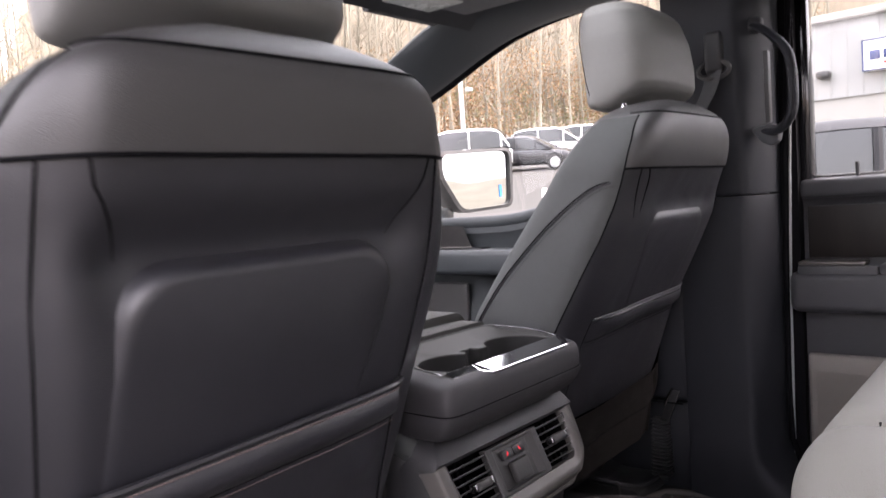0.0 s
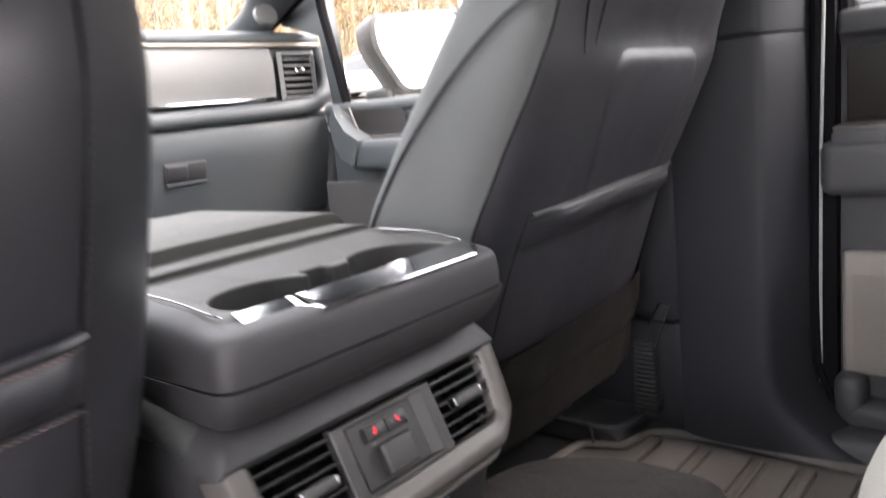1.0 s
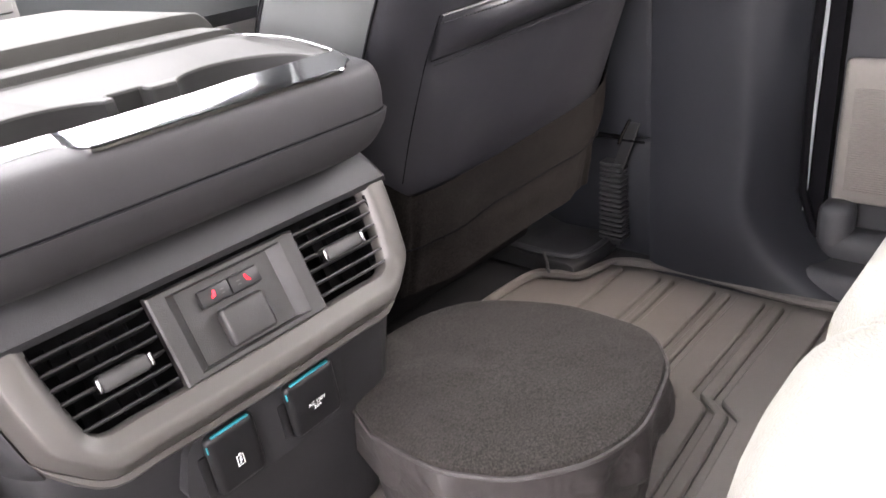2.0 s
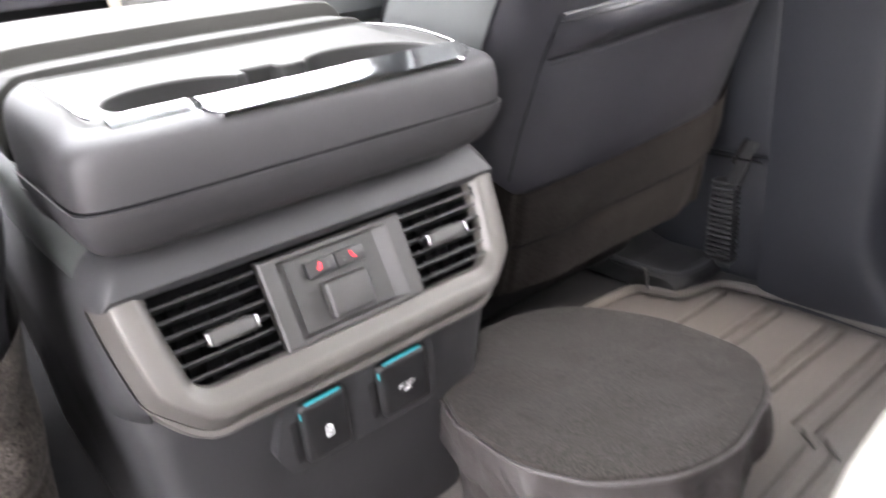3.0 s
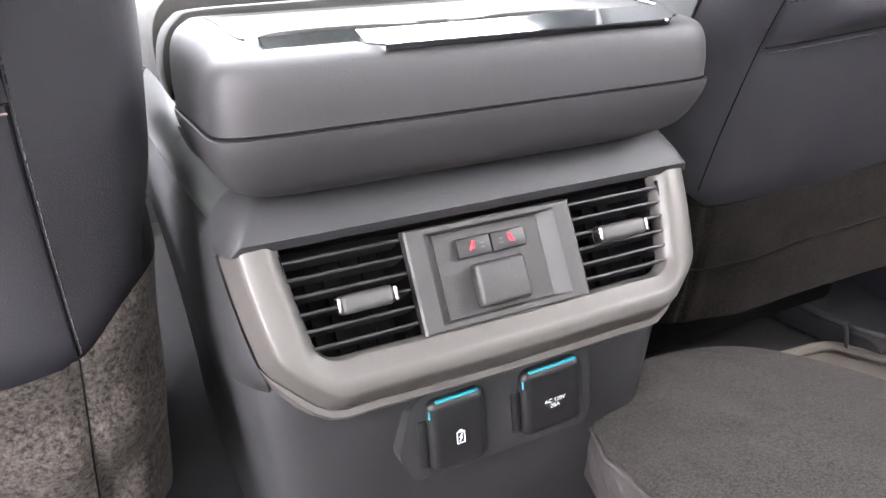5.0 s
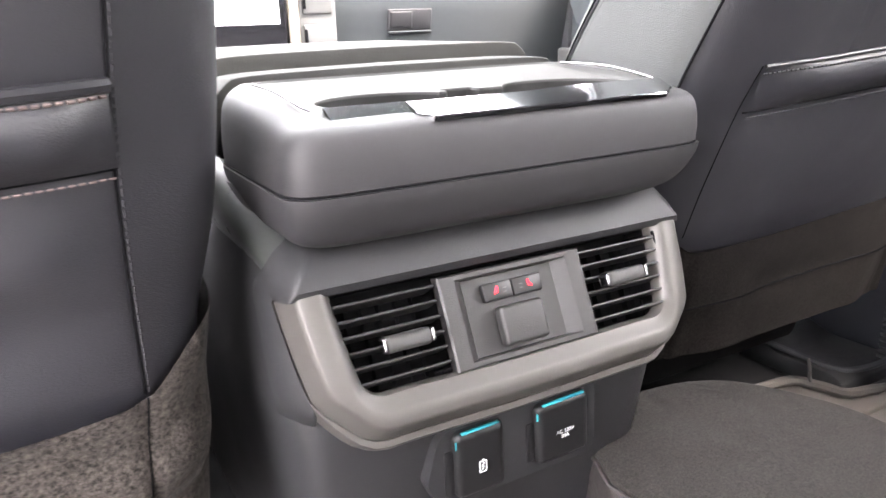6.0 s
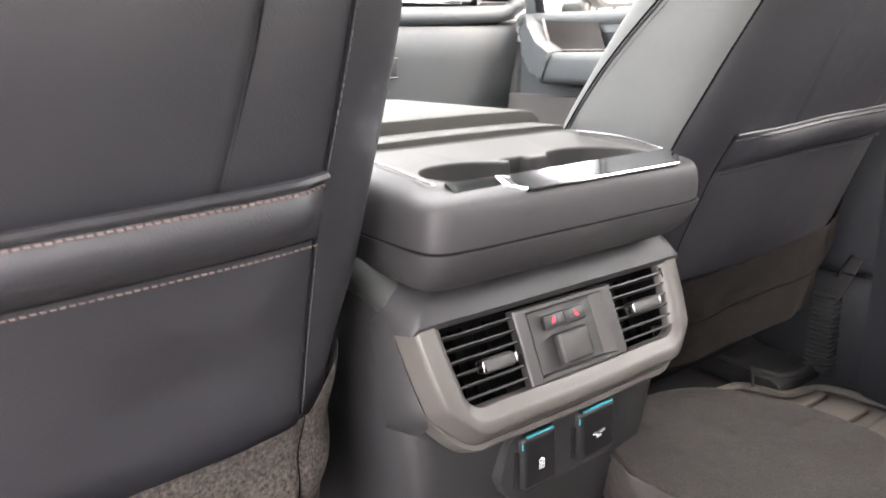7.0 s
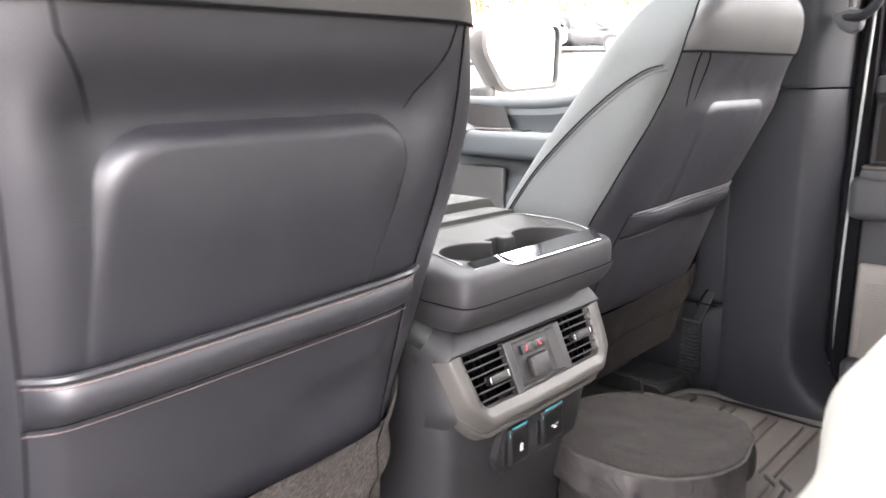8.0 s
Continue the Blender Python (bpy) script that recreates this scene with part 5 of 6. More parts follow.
for cxw in (-0.071, 0.085):
    part("well_mat", tube([(cxw + AX, 0.034, DZ - 0.0655), (cxw + AX, 0.034, DZ - 0.062)], 0.044, 32), WELL, arm, "round rubber mat in the cup well")
# bright strip along the rear rim: a narrow chamfer, then a broad flat plate
rows = []
for x in np.linspace(-0.138, 0.147, 110):
    wide = ease((x + 0.086) / 0.012)
    end = ease((x - 0.124) / 0.024)
    y1 = -0.0155 - 0.0185 * wide + 0.016 * end
    z1 = 0.4855 - 0.0012 * wide + 0.0012 * end
    up = 0.0012 * ease((x - 0.005) / 0.06)
    rows.append([(x + AX, -0.001, 0.4845), (x + AX, -0.002, 0.4915 - 0.0006 * wide + up), (x + AX, -0.0035, 0.4918 - 0.0007 * wide + up), (x + AX, y1 + 0.001, z1 + 0.0004), (x + AX, y1, z1), (x + AX, y1 - 0.0006, z1 - 0.001), (x + AX, y1 + 0.0002, z1 - 0.0035)])
part("chrome_strip", grid(rows), CHROME, arm, "bright chrome strip", angle=18)
for sg in (1, -1):
    part("side_strip", tube(smooth_curve([(AX + sg * 0.147, 0.122, 0.5005), (AX + sg * 0.1495, 0.06, 0.4990), (AX + sg * 0.1485, 0.01, 0.4925), (AX + sg * 0.1455, 0.0, 0.4905)], 6), 0.0009, 8), CHROME_DARK, arm, "slim chrome side strip")


# hinge bar and lid share the armrest's rounded section
def slab(y0, y1, top, name, bevel, label, mat=None, k0=1.0):
    sec = smooth_curve([(0.152, 0, 0.40), (0.162, 0, 0.428), (0.1705, 0, 0.440), (0.1735, 0, 0.449), (0.1745, 0, top - 0.038), (0.170, 0, top - 0.019), (0.160, 0, top - 0.0065), (0.144, 0, top - 0.001), (0.075, 0, top + 0.0005), (0.0, 0, top + 0.001)], 5)
    sec = sec + [Vector((-p.x, 0, p.z)) for p in reversed(sec[:-1])]
    rows = []
    for y, k in ((y0, 1.0), (y0 + bevel * 0.3, 0.3), (y0 + bevel, 0.0), ((y0 + y1) / 2, 0.0), (y1 - bevel, 0.0), (y1 - bevel * 0.3, 0.3), (y1, 1.0)):
        rows.append([(AX + p.x * (1 - k * bevel / 0.18), y, p.z - k * bevel * (1 if p.z > 0.45 else 0)) for p in sec])
    rows = [[(AX + (x - AX) * k0, y, z - (1 - k0) * 0.25) for x, y, z in r] for r in rows]
    return part(name, grid(rows, False, True, True), mat or LID, con, label)


slab(0.1540, 0.2005, 0.506, "hinge_bar", 0.0018, "grey hinge cover")
# near-black filler paints the dark lines of shade beside the hinge bar
slab(0.1515, 0.215, 0.489, "hinge_gap", 0.001, "", DARK_VOID, 0.985)
slab(0.2055, 0.495, 0.520, "lid", 0.0025, "grey leather console lid")
part("front_bin", box(-0.17, 0.17, 0.46, 1.05, 0.2, 0.44, 0.02), PLASTIC, con)


# ---- floor mat, bag ----
mat = thing("floor_mat", "black ribbed rubber floor mat", "floor mat", (0.45, -0.15, 0))
edge = smooth_curve([(0.20, 0.14, 0), (0.45, 0.2, 0), (0.64, 0.20, 0), (0.675, 0.165, 0), (0.69, 0.125, 0), (0.735, 0.11, 0), (0.772, 0.085, 0), (0.785, 0.0, 0), (0.782, -0.2, 0), (0.775, -0.5, 0), (0.2, -0.5, 0), (-0.7, -0.5, 0), (-0.7, 0.0, 0), (-0.3, 0.1, 0), (0.0, 0.1, 0)], 5)
bm = bmesh.new()
bm.faces.new([bm.verts.new((p.x, p.y, -0.016)) for p in edge])
bmesh.ops.triangulate(bm, faces=bm.faces[:])
part("sheet", bm, RUBBER, mat)
part("rim", tube([p + Vector((0, 0, -0.008)) for p in edge], 0.008, 8), RUBBER, mat, "raised rubber rim")
cuts = [0.105, 0.071, 0.002, -0.021, -0.090, -0.113, -0.165, -0.193, -0.254, -0.285, -0.345, -0.375, -0.47]


def zigzag(y):
    return [(0.752, y), (0.497, y), (0.474, y - 0.03), (0.30, y - 0.042)]


for a, b in zip(cuts[:-1], cuts[1:]):
    top, low = zigzag(a - 0.0055), zigzag(b + 0.0055)
    part("tread_pad", prism(top + low[::-1], "z", -0.017, -0.006, 0.0025, 1), RUBBER, mat)

tray = thing("floor_tray", "black moulded tray between mat and seat", "trim", (0.74, 0.2, 0.0))
part("tray", prism(round_poly([(0.13, -0.018), (0.13, 0.006), (0.15, 0.014), (0.24, 0.012), (0.30, 0.03), (0.40, 0.035), (0.40, -0.018)], 0.006, 3), "x", 0.684, 0.826, 0.004, 2), PLASTIC_BLACK, tray)
part("tray_rim", tube(smooth_curve([(0.69, 0.30, 0.022), (0.70, 0.17, 0.016), (0.73, 0.142, 0.012), (0.80, 0.136, 0.012), (0.822, 0.15, 0.016)], 6), 0.005, 8), PLASTIC, tray, "rounded tray rim")
# lighter plastic here paints the light caught by the tray's edge
part("tray_edge", tube(smooth_curve([(0.664, 0.177, 0.036), (0.666, 0.173, 0.02), (0.668, 0.172, 0.0), (0.675, 0.166, -0.012)], 5), 0.0028, 8), PLASTIC_GREY, tray, "pale tray edge, its highlight in the colour")

bag = thing("storage_bag", "black zipped cloth bag lying on the mat", "bag", (0.25, -0.1, 0.0))
ring = smooth_curve([(0.115, 0.03, 0), (0.165, 0.075, 0), (0.25, 0.087, 0), (0.33, 0.055, 0), (0.378, -0.03, 0), (0.388, -0.10, 0), (0.378, -0.165, 0), (0.32, -0.207, 0), (0.215, -0.221, 0), (0.135, -0.175, 0), (0.098, -0.11, 0), (0.095, -0.02, 0)], 6)
c = Vector((0.245, -0.08, 0))
def bag_ring(k, z, wob=0.0):
    return [(c.x + (p.x - c.x) * k + wob * math.sin(i * 0.8), c.y + (p.y - c.y) * k + wob * math.cos(i * 1.3), z + wob * 0.6 * math.sin(i * 0.55)) for i, p in enumerate(ring)]
part("side", grid([bag_ring(0.9, -0.012), bag_ring(0.91, 0.03, 0.003), bag_ring(0.93, 0.066, 0.006), bag_ring(0.985, 0.074, 0.007), bag_ring(1.012, 0.082, 0.006), bag_ring(1.005, 0.10, 0.0075), bag_ring(1.012, 0.118, 0.005), bag_ring(1.005, 0.138, 0.001)], True), BAG_SIDE, bag, "creased black cloth side", angle=80)
part("top", grid([bag_ring(1.005, 0.138, 0.001), bag_ring(0.985, 0.146), bag_ring(0.9, 0.1505), bag_ring(0.75, 0.1525, 0.0012), bag_ring(0.55, 0.153, 0.0016), bag_ring(0.3, 0.153, 0.001), bag_ring(0.1, 0.153)], True, False, True), BAG, bag, "flat black cloth top")
part("piping", tube([Vector(p) for p in bag_ring(1.008, 0.140, 0.001)] + [Vector(bag_ring(1.008, 0.140, 0.001)[0])], 0.0026, 6), BAG_SIDE, bag)
loop = smooth_curve([(0.118, -0.075, 0.118), (0.112, -0.10, 0.095), (0.122, -0.15, 0.086), (0.155, -0.178, 0.093), (0.182, -0.207, 0.117)], 6)
part("handle_loop", grid([[p + Vector((-0.004, 0, 0.009)), p + Vector((-0.007, -0.002, 0)), p + Vector((-0.004, 0, -0.009)), p + Vector((-0.002, 0, 0))] for p in loop], True, True, True), BAG_SIDE, bag, "webbing handle loop")


# ---- outdoors ----
SLOPE = Vector((0.835, 0.55, 0))


def ground_z(x, y):
    s = x * SLOPE.x + y * SLOPE.y
    t = max(0.0, min(s, 75.0) - 3.0)
    return -0.68 + 0.098 * t * (t / (t + 2.0))


ASPHALT = surface("worn_asphalt", (0.054, 0.051, 0.046), 0.9, var=0.25, vscale=0.35, grain=0.4, gscale=60)
LINE_PAINT = surface("faded_line_paint", (0.5, 0.49, 0.46), 0.8, var=0.25, vscale=3)
xs = sorted(set(list(np.linspace(-40, 90, 66)) + [-1500, -500, -150, 200, 500, 1500]))
struct("ground", grid([[(x, y, ground_z(x, y)) for x in xs] for y in xs]), ASPHALT, "grey-brown asphalt of a sloping car park", "ground")


def stripe(x0, y0, x1, y1, w=0.14):
    a, b = Vector((x0, y0, 0)), Vector((x1, y1, 0))
    d = (b - a).normalized().cross(Vector((0, 0, 1))) * w / 2
    rows = []
    for k in np.linspace(0, 1, 12):
        p = a.lerp(b, k)
        rows.append([(q.x, q.y, ground_z(q.x, q.y) + 0.012) for q in (p - d, p + d)])
    struct("parking_line", grid(rows), LINE_PAINT, "faded white parking line on the asphalt", "road marking")


for k in range(7):
    x0, y0 = 13.2 - 2.2 * k * 0.55 + 0.0, 8.2 + 2.2 * k * 0.83
    if k != 2:
        stripe(x0 + 2.0, y0 - 1.4, x0 + 6.2, y0 + 1.2)


def car(px, py, yaw, paint, label, kind="sedan"):
    """A parked car; its nose points along yaw (degrees from +x)."""
    L, W, H = {"sedan": (4.7, 1.84, 1.44), "suv": (4.6, 1.86, 1.68), "pickup": (5.6, 2.0, 1.9), "van": (4.9, 1.98, 1.9)}[kind]
    z0 = ground_z(px, py)
    ob = thing("car", label, "car", (px, py, z0), "parked cars")
    fwd = Vector((math.cos(radians(yaw)), math.sin(radians(yaw)), 0))
    dz = (ground_z(px + fwd.x, py + fwd.y) - ground_z(px - fwd.x, py - fwd.y)) / 2
    side = Vector((-fwd.y, fwd.x, 0))
    ds = (ground_z(px + side.x, py + side.y) - ground_z(px - side.x, py - side.y)) / 2
    M = Matrix.Translation((px, py, z0)) @ Matrix.Rotation(radians(yaw), 4, "Z") @ Matrix.Rotation(-math.atan(dz), 4, "Y") @ Matrix.Rotation(math.atan(ds), 4, "X")
    belt = H * (0.62 if kind == "sedan" else 0.6)
    h = L / 2
    # lower body: rows along the length (x, half width, bottom, top)
    if kind == "pickup":
        low = [(-h, 0.9, 0.45, 1.0), (-h + 0.1, 0.97, 0.35, 1.12), (-0.6, 1.0, 0.3, 1.15), (0.9, 1.0, 0.3, 1.18), (h - 0.5, 0.98, 0.3, 1.12), (h - 0.1, 0.95, 0.32, 1.02), (h, 0.88, 0.42, 0.8)]
        cab = [(-0.75, 0.84, 1.1), (-0.6, 0.78, H - 0.08), (-0.2, 0.74, H), (0.6, 0.74, H - 0.02), (0.95, 0.76, H - 0.12), (1.55, 0.84, 1.14)]
    elif kind == "sedan":
        low = [(-h, 0.74, 0.42, 0.86), (-h + 0.15, 0.86, 0.26, 0.98), (-1.2, 0.92, 0.2, 0.95), (0.6, 0.92, 0.2, 0.92), (1.4, 0.91, 0.2, 0.86), (h - 0.25, 0.86, 0.22, 0.74), (h, 0.72, 0.32, 0.55)]
        cab = [(-1.9, 0.72, 0.93), (-1.2, 0.64, H - 0.12), (-0.5, 0.62, H), (0.2, 0.62, H - 0.02), (0.6, 0.64, H - 0.14), (1.3, 0.76, 0.90)]
    else:
        low = [(-h, 0.82, 0.45, 0.98), (-h + 0.12, 0.9, 0.28, 1.05), (-1.2, 0.93, 0.24, 1.04), (0.6, 0.93, 0.24, 1.02), (1.4, 0.92, 0.24, 0.98), (h - 0.2, 0.88, 0.26, 0.86), (h, 0.74, 0.36, 0.6)]
        cab = [(-h + 0.1, 0.76, 1.02), (-h + 0.35, 0.70, H - 0.1), (-1.0, 0.68, H), (0.2, 0.68, H - 0.02), (0.6, 0.70, H - 0.1), (1.35, 0.80, 1.0)]
    W2 = W / 1.84
    rows = [[(x, a, b) for a, b in super_ring(0, (zb + zt) / 2, hw * W2, (zt - zb) / 2, 4.5, 28)] for x, hw, zb, zt in table(low, 28)]
    bm = grid(rows, True, True, True)
    bm.transform(M)
    body = part("body", bm, paint, ob, angle=50)
    rows = [[(x, a * hw * W2, zz) for a, zz in ((-1.06, belt * 0.98), (-1.0, belt + (zt - belt) * 0.55), (-0.93, belt + (zt - belt) * 0.9), (-0.75, zt), (0, zt + 0.015), (0.75, zt), (0.93, belt + (zt - belt) * 0.9), (1.0, belt + (zt - belt) * 0.55), (1.06, belt * 0.98))] for x, hw, zt in table(cab, 24)]
    bm = grid(rows)
    bm.transform(M)
    part("cabin", bm, CAR_GLASS, ob, "dark cabin glass", angle=50)
    mid = [r for r in rows if cab[1][0] - 0.05 <= r[0][0] <= cab[4][0] + 0.05]
    bm = grid([[(p[0], p[1], p[2] + 0.012) for p in r[2:7]] for r in mid])
    for i in (0, len(mid) // 2, len(mid) - 1):
        for s in (0, 1):
            pts = [mid[i][k] for k in ((0, 1, 2) if s == 0 else (8, 7, 6))]
            tube([(p[0], p[1] * 1.012, p[2]) for p in pts], 0.045, 6, bm)
    for s in (1, -1):
        rr = [rows[0][0 if s < 0 else 8], mid[0][2 if s < 0 else 6]]
        tube([(p[0], p[1] * 1.01, p[2]) for p in rr], 0.05, 6, bm)
        rr = [rows[-1][0 if s < 0 else 8], mid[-1][2 if s < 0 else 6]]
        tube([(p[0], p[1] * 1.01, p[2]) for p in rr], 0.045, 6, bm)
    bm.transform(M)
    part("roof", bm, paint, ob)
    R = {"sedan": 0.33, "suv": 0.36, "pickup": 0.41, "van": 0.36}[kind]
    for wx in (-h * 0.6, h * 0.62):
        for s in (1, -1):
            wm = M @ Matrix.Translation((wx, s * (0.83 * W2), R)) @ Matrix.Rotation(radians(90), 4, "X")
            bm = bmesh.new()
            bmesh.ops.create_cone(bm, cap_ends=True, segments=28, radius1=R, radius2=R, depth=0.24, matrix=wm)
            bmesh.ops.bevel(bm, geom=[e for e in bm.edges if len(e.link_faces) == 2 and e.calc_face_angle(0) > 1], offset=0.03, segments=2, affect="EDGES")
            w = part("wheel", bm, TYRE, ob, "black tyre")
            bm = bmesh.new()
            bmesh.ops.create_cone(bm, cap_ends=True, segments=24, radius1=R * 0.66, radius2=R * 0.66, depth=0.25, matrix=wm)
            for k in range(5):
                a = k * 2 * math.pi / 5
                tube([wm @ Vector((0, 0, -s * 0.13)), wm @ Vector((R * 0.6 * math.cos(a), R * 0.6 * math.sin(a), -s * 0.13))], 0.03, 6, bm)
            part("rim", bm, RIM, w, "alloy rim")
            bm = bmesh.new()
            arch = [M @ Vector((wx + (R + 0.05) * math.cos(a), s * 0.925 * W2, R + (R + 0.05) * math.sin(a))) for a in np.linspace(0, math.pi, 14)]
            tube(arch, 0.03, 6, bm)
            part("wheel_arch", bm, PLASTIC, ob)
    for s in (1, -1):
        bm = box(h - 0.2, h - 0.04, s * 0.62 * W2 - 0.16, s * 0.62 * W2 + 0.16, low[-1][3] + 0.02, low[-1][3] + 0.14, 0.03, 2)
        bm.transform(M)
        part("headlight", bm, CHROME, ob, "clear headlight")
        bm = box(-h - 0.0, -h + 0.12, s * 0.66 * W2 - 0.12, s * 0.66 * W2 + 0.12, low[0][3] - 0.2, low[0][3] - 0.04, 0.03, 2)
        bm.transform(M)
        part("tail_light", bm, surface("tail_red", (0.35, 0.02, 0.02), 0.2) if "tail_red" not in bpy.data.materials else bpy.data.materials["tail_red"], ob, "red tail light")
    bm = box(h - 0.06, h + 0.01, -0.45, 0.45, 0.36, 0.52, 0.02)
    bm.transform(M)
    part("grille", bm, GLOSS_BLACK, ob, "black grille")
    return ob


def ray_place(dx, dy, d):
    return -0.88 + dx * d, -0.63 + dy * d


# row of parked cars up the slope
x, y = ray_place(0.836, 0.548, 32); car(x, y, -68, PAINT_BLACK, "black sedan parked in the lot", "sedan")
x, y = ray_place(0.857, 0.513, 37); car(x, y, -70, PAINT_WHITE, "white crossover parked in the lot", "suv")
x, y = ray_place(0.885, 0.465, 38); car(x, y, -70, PAINT_WHITE, "white crossover half hidden by a headrest", "suv")
x, y = ray_place(0.803, 0.592, 42); car(x, y, -60, PAINT_GREY, "dark grey pickup parked behind a van", "pickup")
x, y = ray_place(0.776, 0.622, 31); car(x, y, 125, PAINT_WHITE, "white van with a roof rack", "van")
x, y = ray_place(0.72, 0.69, 27); car(x, y, -60, PAINT_WHITE, "white sedan by the trees", "sedan")
x, y = ray_place(0.735, 0.675, 34); car(x, y, -60, PAINT_RED, "red car parked near the trees", "suv")
x, y = ray_place(0.60, 0.80, 28); car(x, y, -60, PAINT_WHITE, "white sedan ahead of the truck", "sedan")
x, y = ray_place(0.45, 0.89, 26); car(x, y, -60, PAINT_GREY, "grey sedan ahead of the truck", "sedan")
car(8.2, 0.4, -68, PAINT_DARK, "dark grey car parked beside the truck", "suv")

# street lamp
x, y = ray_place(0.7846, 0.608, 40)
gz = ground_z(x, y)
POLE = surface("grey_pole_paint", (0.42, 0.43, 0.42), 0.5, var=0.08, vscale=2)
lamp = thing("street_lamp", "white steel car park light pole", "street lamp", (x, y, gz))
part("pole", tube([(x, y, gz), (x, y, gz + 5), (x, y, gz + 11)], [0.13, 0.12, 0.1], 12), POLE, lamp)
part("fitting", box(x + 0.12, x + 0.5, y - 0.45, y - 0.15, gz + 3.9, gz + 4.1, 0.06, 2), POLE, lamp, "small pale lamp fitting")
part("base", tube([(x, y, gz - 0.2), (x, y, gz + 0.7)], 0.3, 14), surface("concrete", (0.35, 0.34, 0.32), 0.9, var=0.2, vscale=3), lamp, "concrete foot")

# building with pale cladding
bld = thing("service_building", "white clad service building with a sign", "building", (17, 2, 0))
bx, by0, by1 = 16.5, -30.0, 3.5
gz = ground_z(bx, 0) - 1.0
SIDING = surface("white_cladding", (0.29, 0.281, 0.258), 0.6, var=0.03, vscale=0.8)
SIDING_G = surface("grey_upper_cladding", (0.285, 0.285, 0.275), 0.7, var=0.03, vscale=0.8)
part("wall", box(bx, bx + 12, by0, by1, gz, 2.33, 0), SIDING, bld)
part("upper_wall", box(bx - 0.06, bx + 12, by0, by1 + 0.06, 2.33, 3.9, 0), SIDING_G, bld, "pale grey ribbed upper wall")
part("roof", box(bx - 0.25, bx + 12.2, by0, by1 + 0.2, 3.9, 4.05, 0.03), SIDING, bld, "white roof edge")
for i in range(70):
    yy = by1 - 0.2 - i * 0.3
    part("rib", box(bx - 0.068, bx - 0.055, yy - 0.02, yy + 0.02, 2.36, 3.89, 0.004), SIDING_G, bld)
sg = part("sign", box(bx - 0.3, bx - 0.06, -1.4, 2.37, 2.77, 3.38, 0.03), MARK_WHITE, bld, "white sign with blue edge and bars")
BLUE = surface("sign_blue", (0.03, 0.045, 0.13), 0.5)
bm = box(bx - 0.32, bx - 0.30, -1.4, 2.37, 2.765, 2.785, 0)
box(bx - 0.32, bx - 0.30, -1.4, 2.37, 3.365, 3.385, 0, bm=bm)
box(bx - 0.32, bx - 0.30, 2.352, 2.38, 2.765, 3.385, 0, bm=bm)
part("border", bm, BLUE, sg)
bm = bmesh.new()
for i in range(9):
    box(bx - 0.33, bx - 0.30, 2.06 - i * 0.24, 2.24 - i * 0.24, 2.98, 3.16, 0.05, 2, bm=bm)
part("bars", bm, BLUE, sg)
part("red_bar", box(bx - 0.33, bx - 0.30, -0.6, 2.0, 2.88, 2.92, 0), surface("sign_red", (0.5, 0.04, 0.04), 0.5), sg)
part("wall_lamp", box(bx - 0.35, bx - 0.06, 2.98, 3.24, 2.75, 2.9, 0.05, 3), PLASTIC_GREY, bld, "grey wall lamp")

# woods behind the car park
BARK = surface("bark_grey_brown", (0.25, 0.23, 0.18), 0.95, var=0.3, vscale=0.6)
LEAF_RUST = surface("rust_leaves", (0.27, 0.165, 0.085), 0.8, var=0.35, vscale=0.5)
LEAF_GREEN = surface("olive_leaves", (0.17, 0.18, 0.085), 0.8, var=0.4, vscale=0.5)
rng = random.Random(7)
verts, faces = [], []


def stick(p, q, r0, r1, n=4):
    d = (q - p).normalized()
    a = d.cross(Vector((0.3, 0.2, 1)) if abs(d.z) < 0.9 else Vector((1, 0, 0))).normalized()
    b = d.cross(a)
    i0 = len(verts)
    for c, r in ((p, r0), (q, r1)):
        for k in range(n):
            t = 2 * math.pi * k / n
            verts.append(tuple(c + r * (math.cos(t) * a + math.sin(t) * b)))
    for k in range(n):
        faces.append((i0 + k, i0 + (k + 1) % n, i0 + n + (k + 1) % n, i0 + n + k))


leaf_v = {0: [], 1: []}


def leaves(p, r, n, which):
    for _ in range(n):
        c = p + Vector((rng.gauss(0, r), rng.gauss(0, r), rng.gauss(0, r * 0.7)))
        a, b = Vector((rng.uniform(-1, 1), rng.uniform(-1, 1), rng.uniform(-1, 1))).normalized(), Vector((rng.uniform(-1, 1), rng.uniform(-1, 1), rng.uniform(-1, 1))).normalized()
        s = rng.uniform(0.045, 0.10)
        leaf_v[which].append((c - a * s, c + b * s, c + a * s, c - b * s * 0.6))


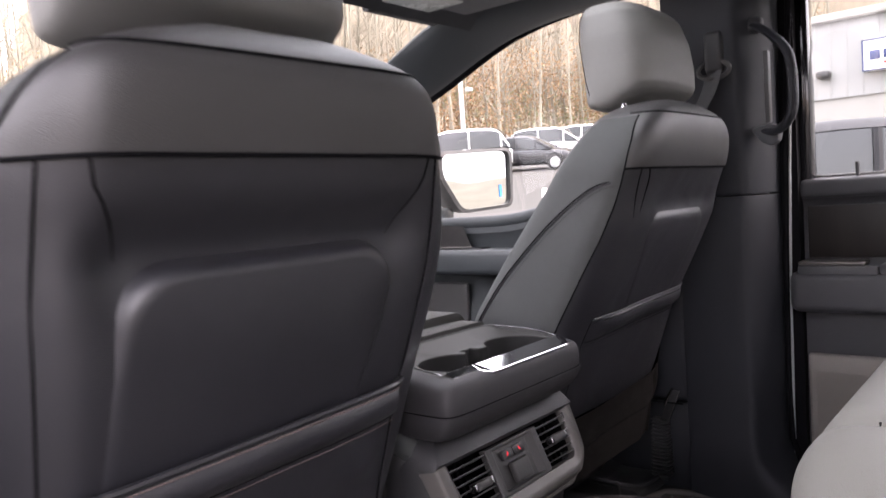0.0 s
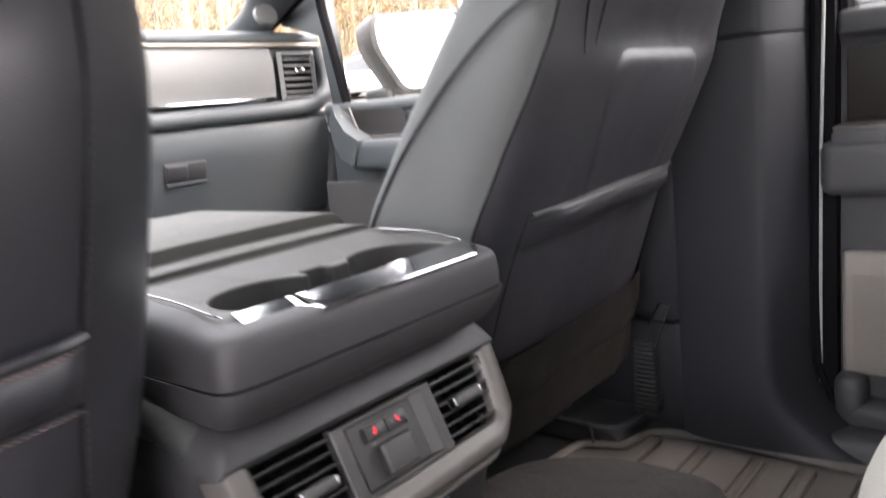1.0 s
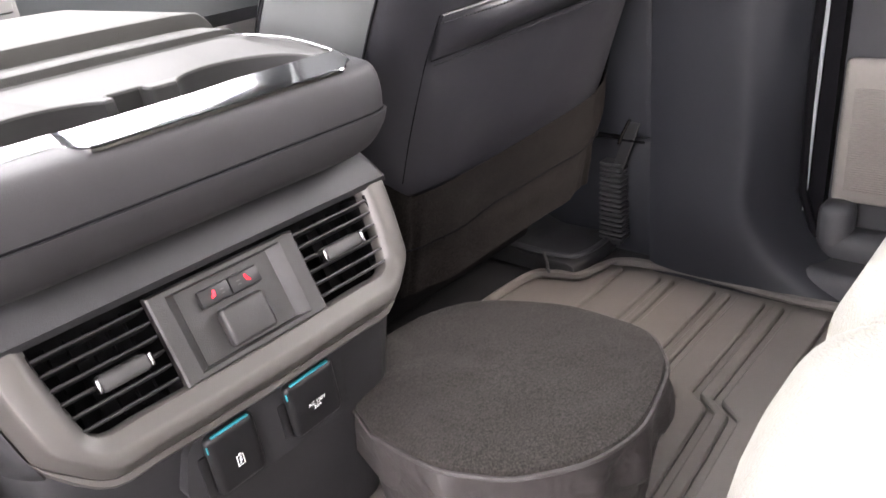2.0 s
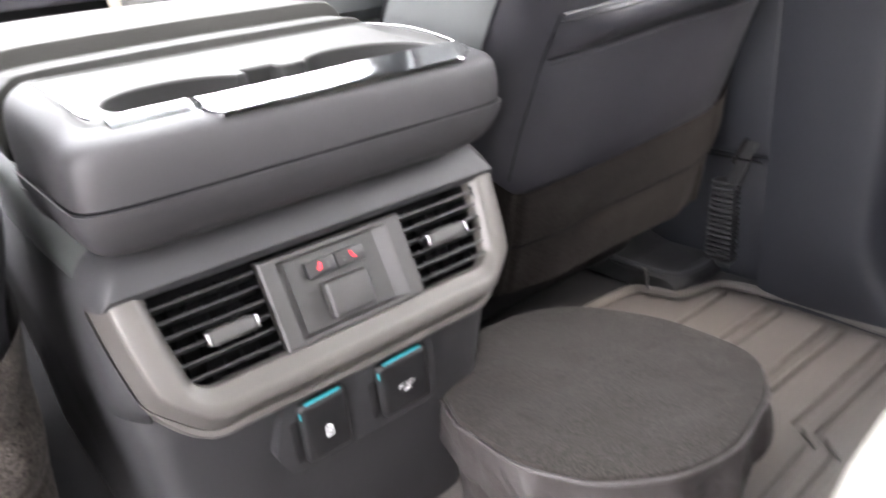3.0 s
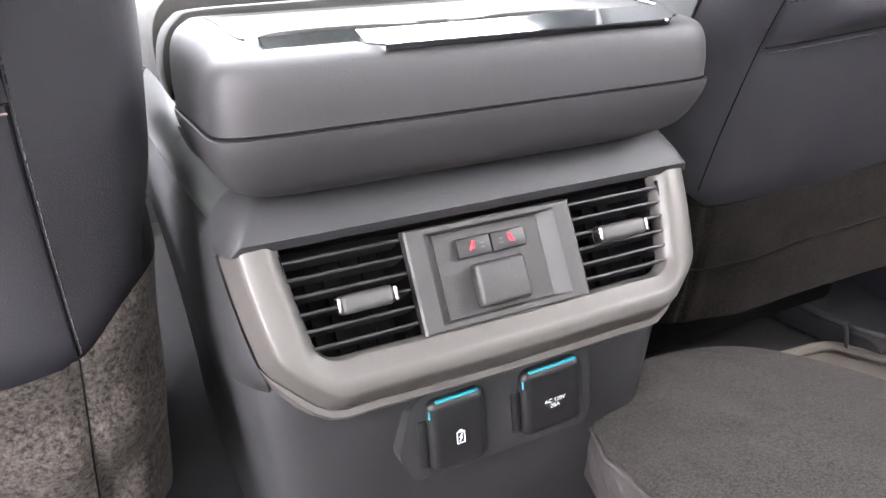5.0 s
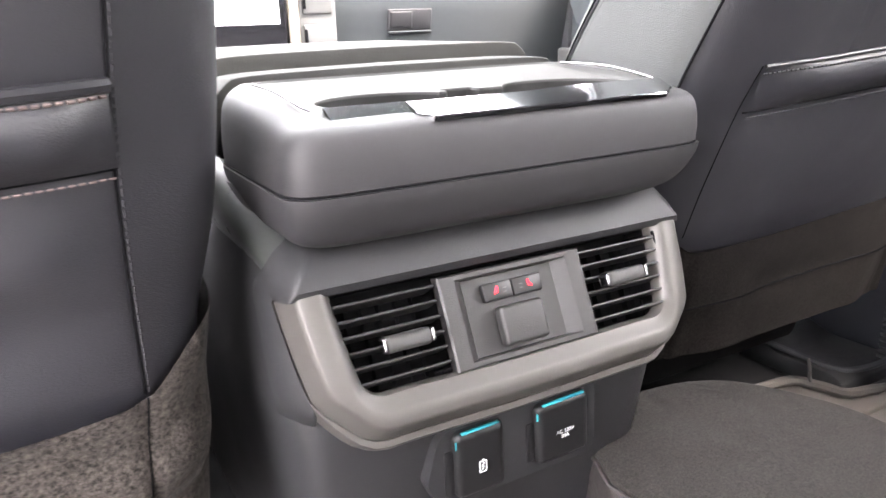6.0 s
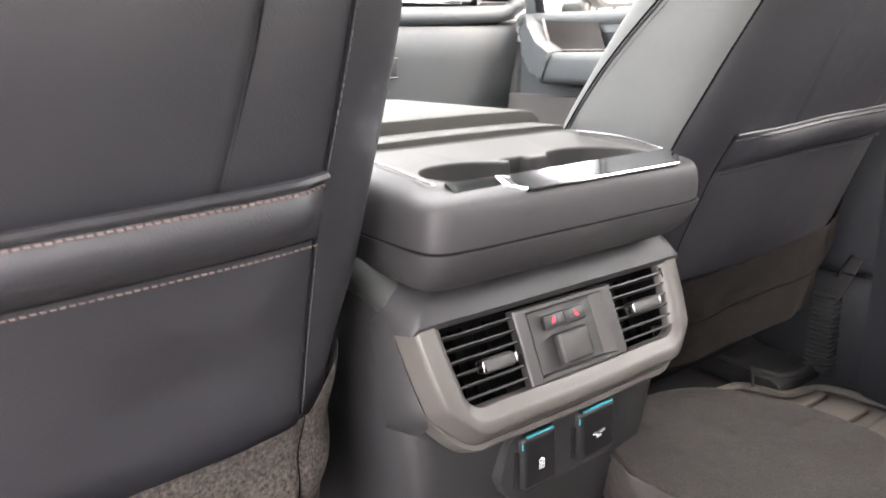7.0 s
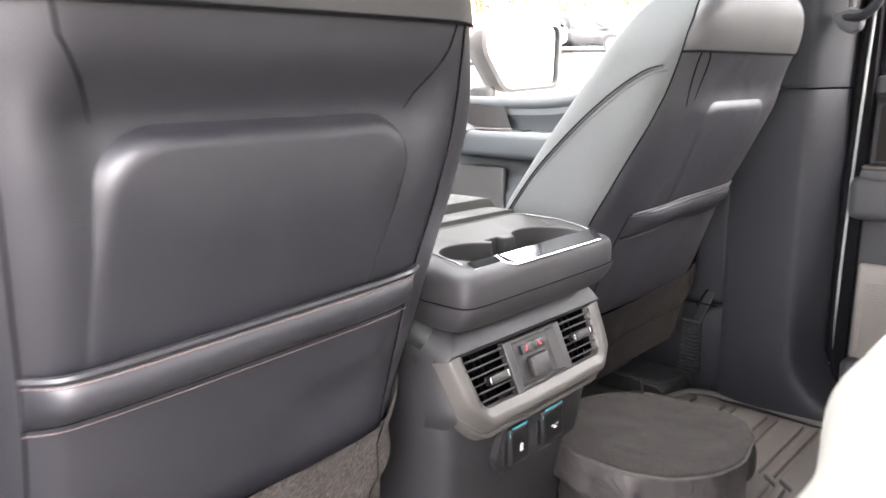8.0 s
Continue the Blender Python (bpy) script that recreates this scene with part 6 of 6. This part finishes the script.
def tree(x, y):
    z = ground_z(x, y)
    hgt = rng.uniform(11, 20)
    base = Vector((x, y, z - 0.2))
    p = base
    r = rng.uniform(0.07, 0.17)
    lean = Vector((rng.uniform(-0.05, 0.05), rng.uniform(-0.05, 0.05), 1))
    segs = 5
    for i in range(segs):
        q = p + lean * hgt / segs + Vector((rng.uniform(-0.15, 0.15), rng.uniform(-0.15, 0.15), 0))
        stick(p, q, r * (1 - i / segs * 0.8), r * (1 - (i + 1) / segs * 0.8), 5)
        if i > 0:
            for _ in range(5):
                k = rng.random()
                s = p.lerp(q, k)
                a = rng.uniform(0, 6.28)
                e = s + Vector((math.cos(a), math.sin(a), rng.uniform(0.5, 1.4))) * rng.uniform(0.8, 2.2)
                stick(s, e, r * 0.3, 0.015, 3)
                for _ in range(3):
                    g = s.lerp(e, rng.uniform(0.4, 1))
                    stick(g, g + Vector((rng.uniform(-0.7, 0.7), rng.uniform(-0.7, 0.7), rng.uniform(0.1, 1.0))), 0.018, 0.006, 3)
        p = q
    if rng.random() < 0.75:
        for _ in range(3):
            leaves(base + Vector((rng.uniform(-1, 1), rng.uniform(-1, 1), rng.uniform(1.5, 6.5))), 1.2, 190, 0)
    if rng.random() < 0.6:
        leaves(base + Vector((0, 0, rng.uniform(1, 5))), 1.4, 200, 1)


def wood_places():
    for a in np.linspace(12, 80, 250):
        d = rng.uniform(46, 62)
        yield -0.9 + d * math.cos(radians(a)), -0.6 + d * math.sin(radians(a))


for x, y in wood_places():
    tree(x, y)
me = bpy.data.meshes.new("woods")
me.from_pydata(verts, [], faces)
me.materials.append(BARK)
tagged(new("woods", me), "bare autumn woods behind the car park", "trees", kind="stuff")
for i, (mt, nm, lb) in enumerate(((LEAF_RUST, "rust_foliage", "rust-brown autumn leaves in the woods"), (LEAF_GREEN, "green_foliage", "olive green undergrowth in the woods"))):
    vs = [tuple(p) for quad in leaf_v[i] for p in quad]
    me = bpy.data.meshes.new(nm)
    me.from_pydata(vs, [], [(4 * k, 4 * k + 1, 4 * k + 2, 4 * k + 3) for k in range(len(vs) // 4)])
    me.materials.append(mt)
    tagged(new(nm, me), lb, "foliage", kind="stuff")

# leafy bank and far distance behind the trunks
rows = []
# lower ahead for sky in the deck; ring behind added for the mirror
for a in np.linspace(-20, 340, 150):
    col = []
    for k, (d, hh) in enumerate(((44, 0.02), (47, 0.5), (52, 1.0), (64, 3.0), (67, (20 if a < 68 else 9 if a < 112 else 3.2) + (2.5 * math.sin(a * 0.9) + 1.5 * math.sin(a * 2.3)) * (1.0 if a < 112 else 0.15)))):
        x, y = -0.9 + d * math.cos(radians(a)), -0.6 + d * math.sin(radians(a))
        col.append((x, y, ground_z(x, y) + hh))
    rows.append(col)
# tone kept close to the bark's, so the haze is in the colour
bk = surface("far_woods", (0.29, 0.245, 0.185), 0.95, var=0.35, vscale=0.25, stretch=(1, 1, 0.25))
tagged(part("backdrop", grid(rows), bk), "brown far woods with haze in their colour", "backdrop", kind="structure")
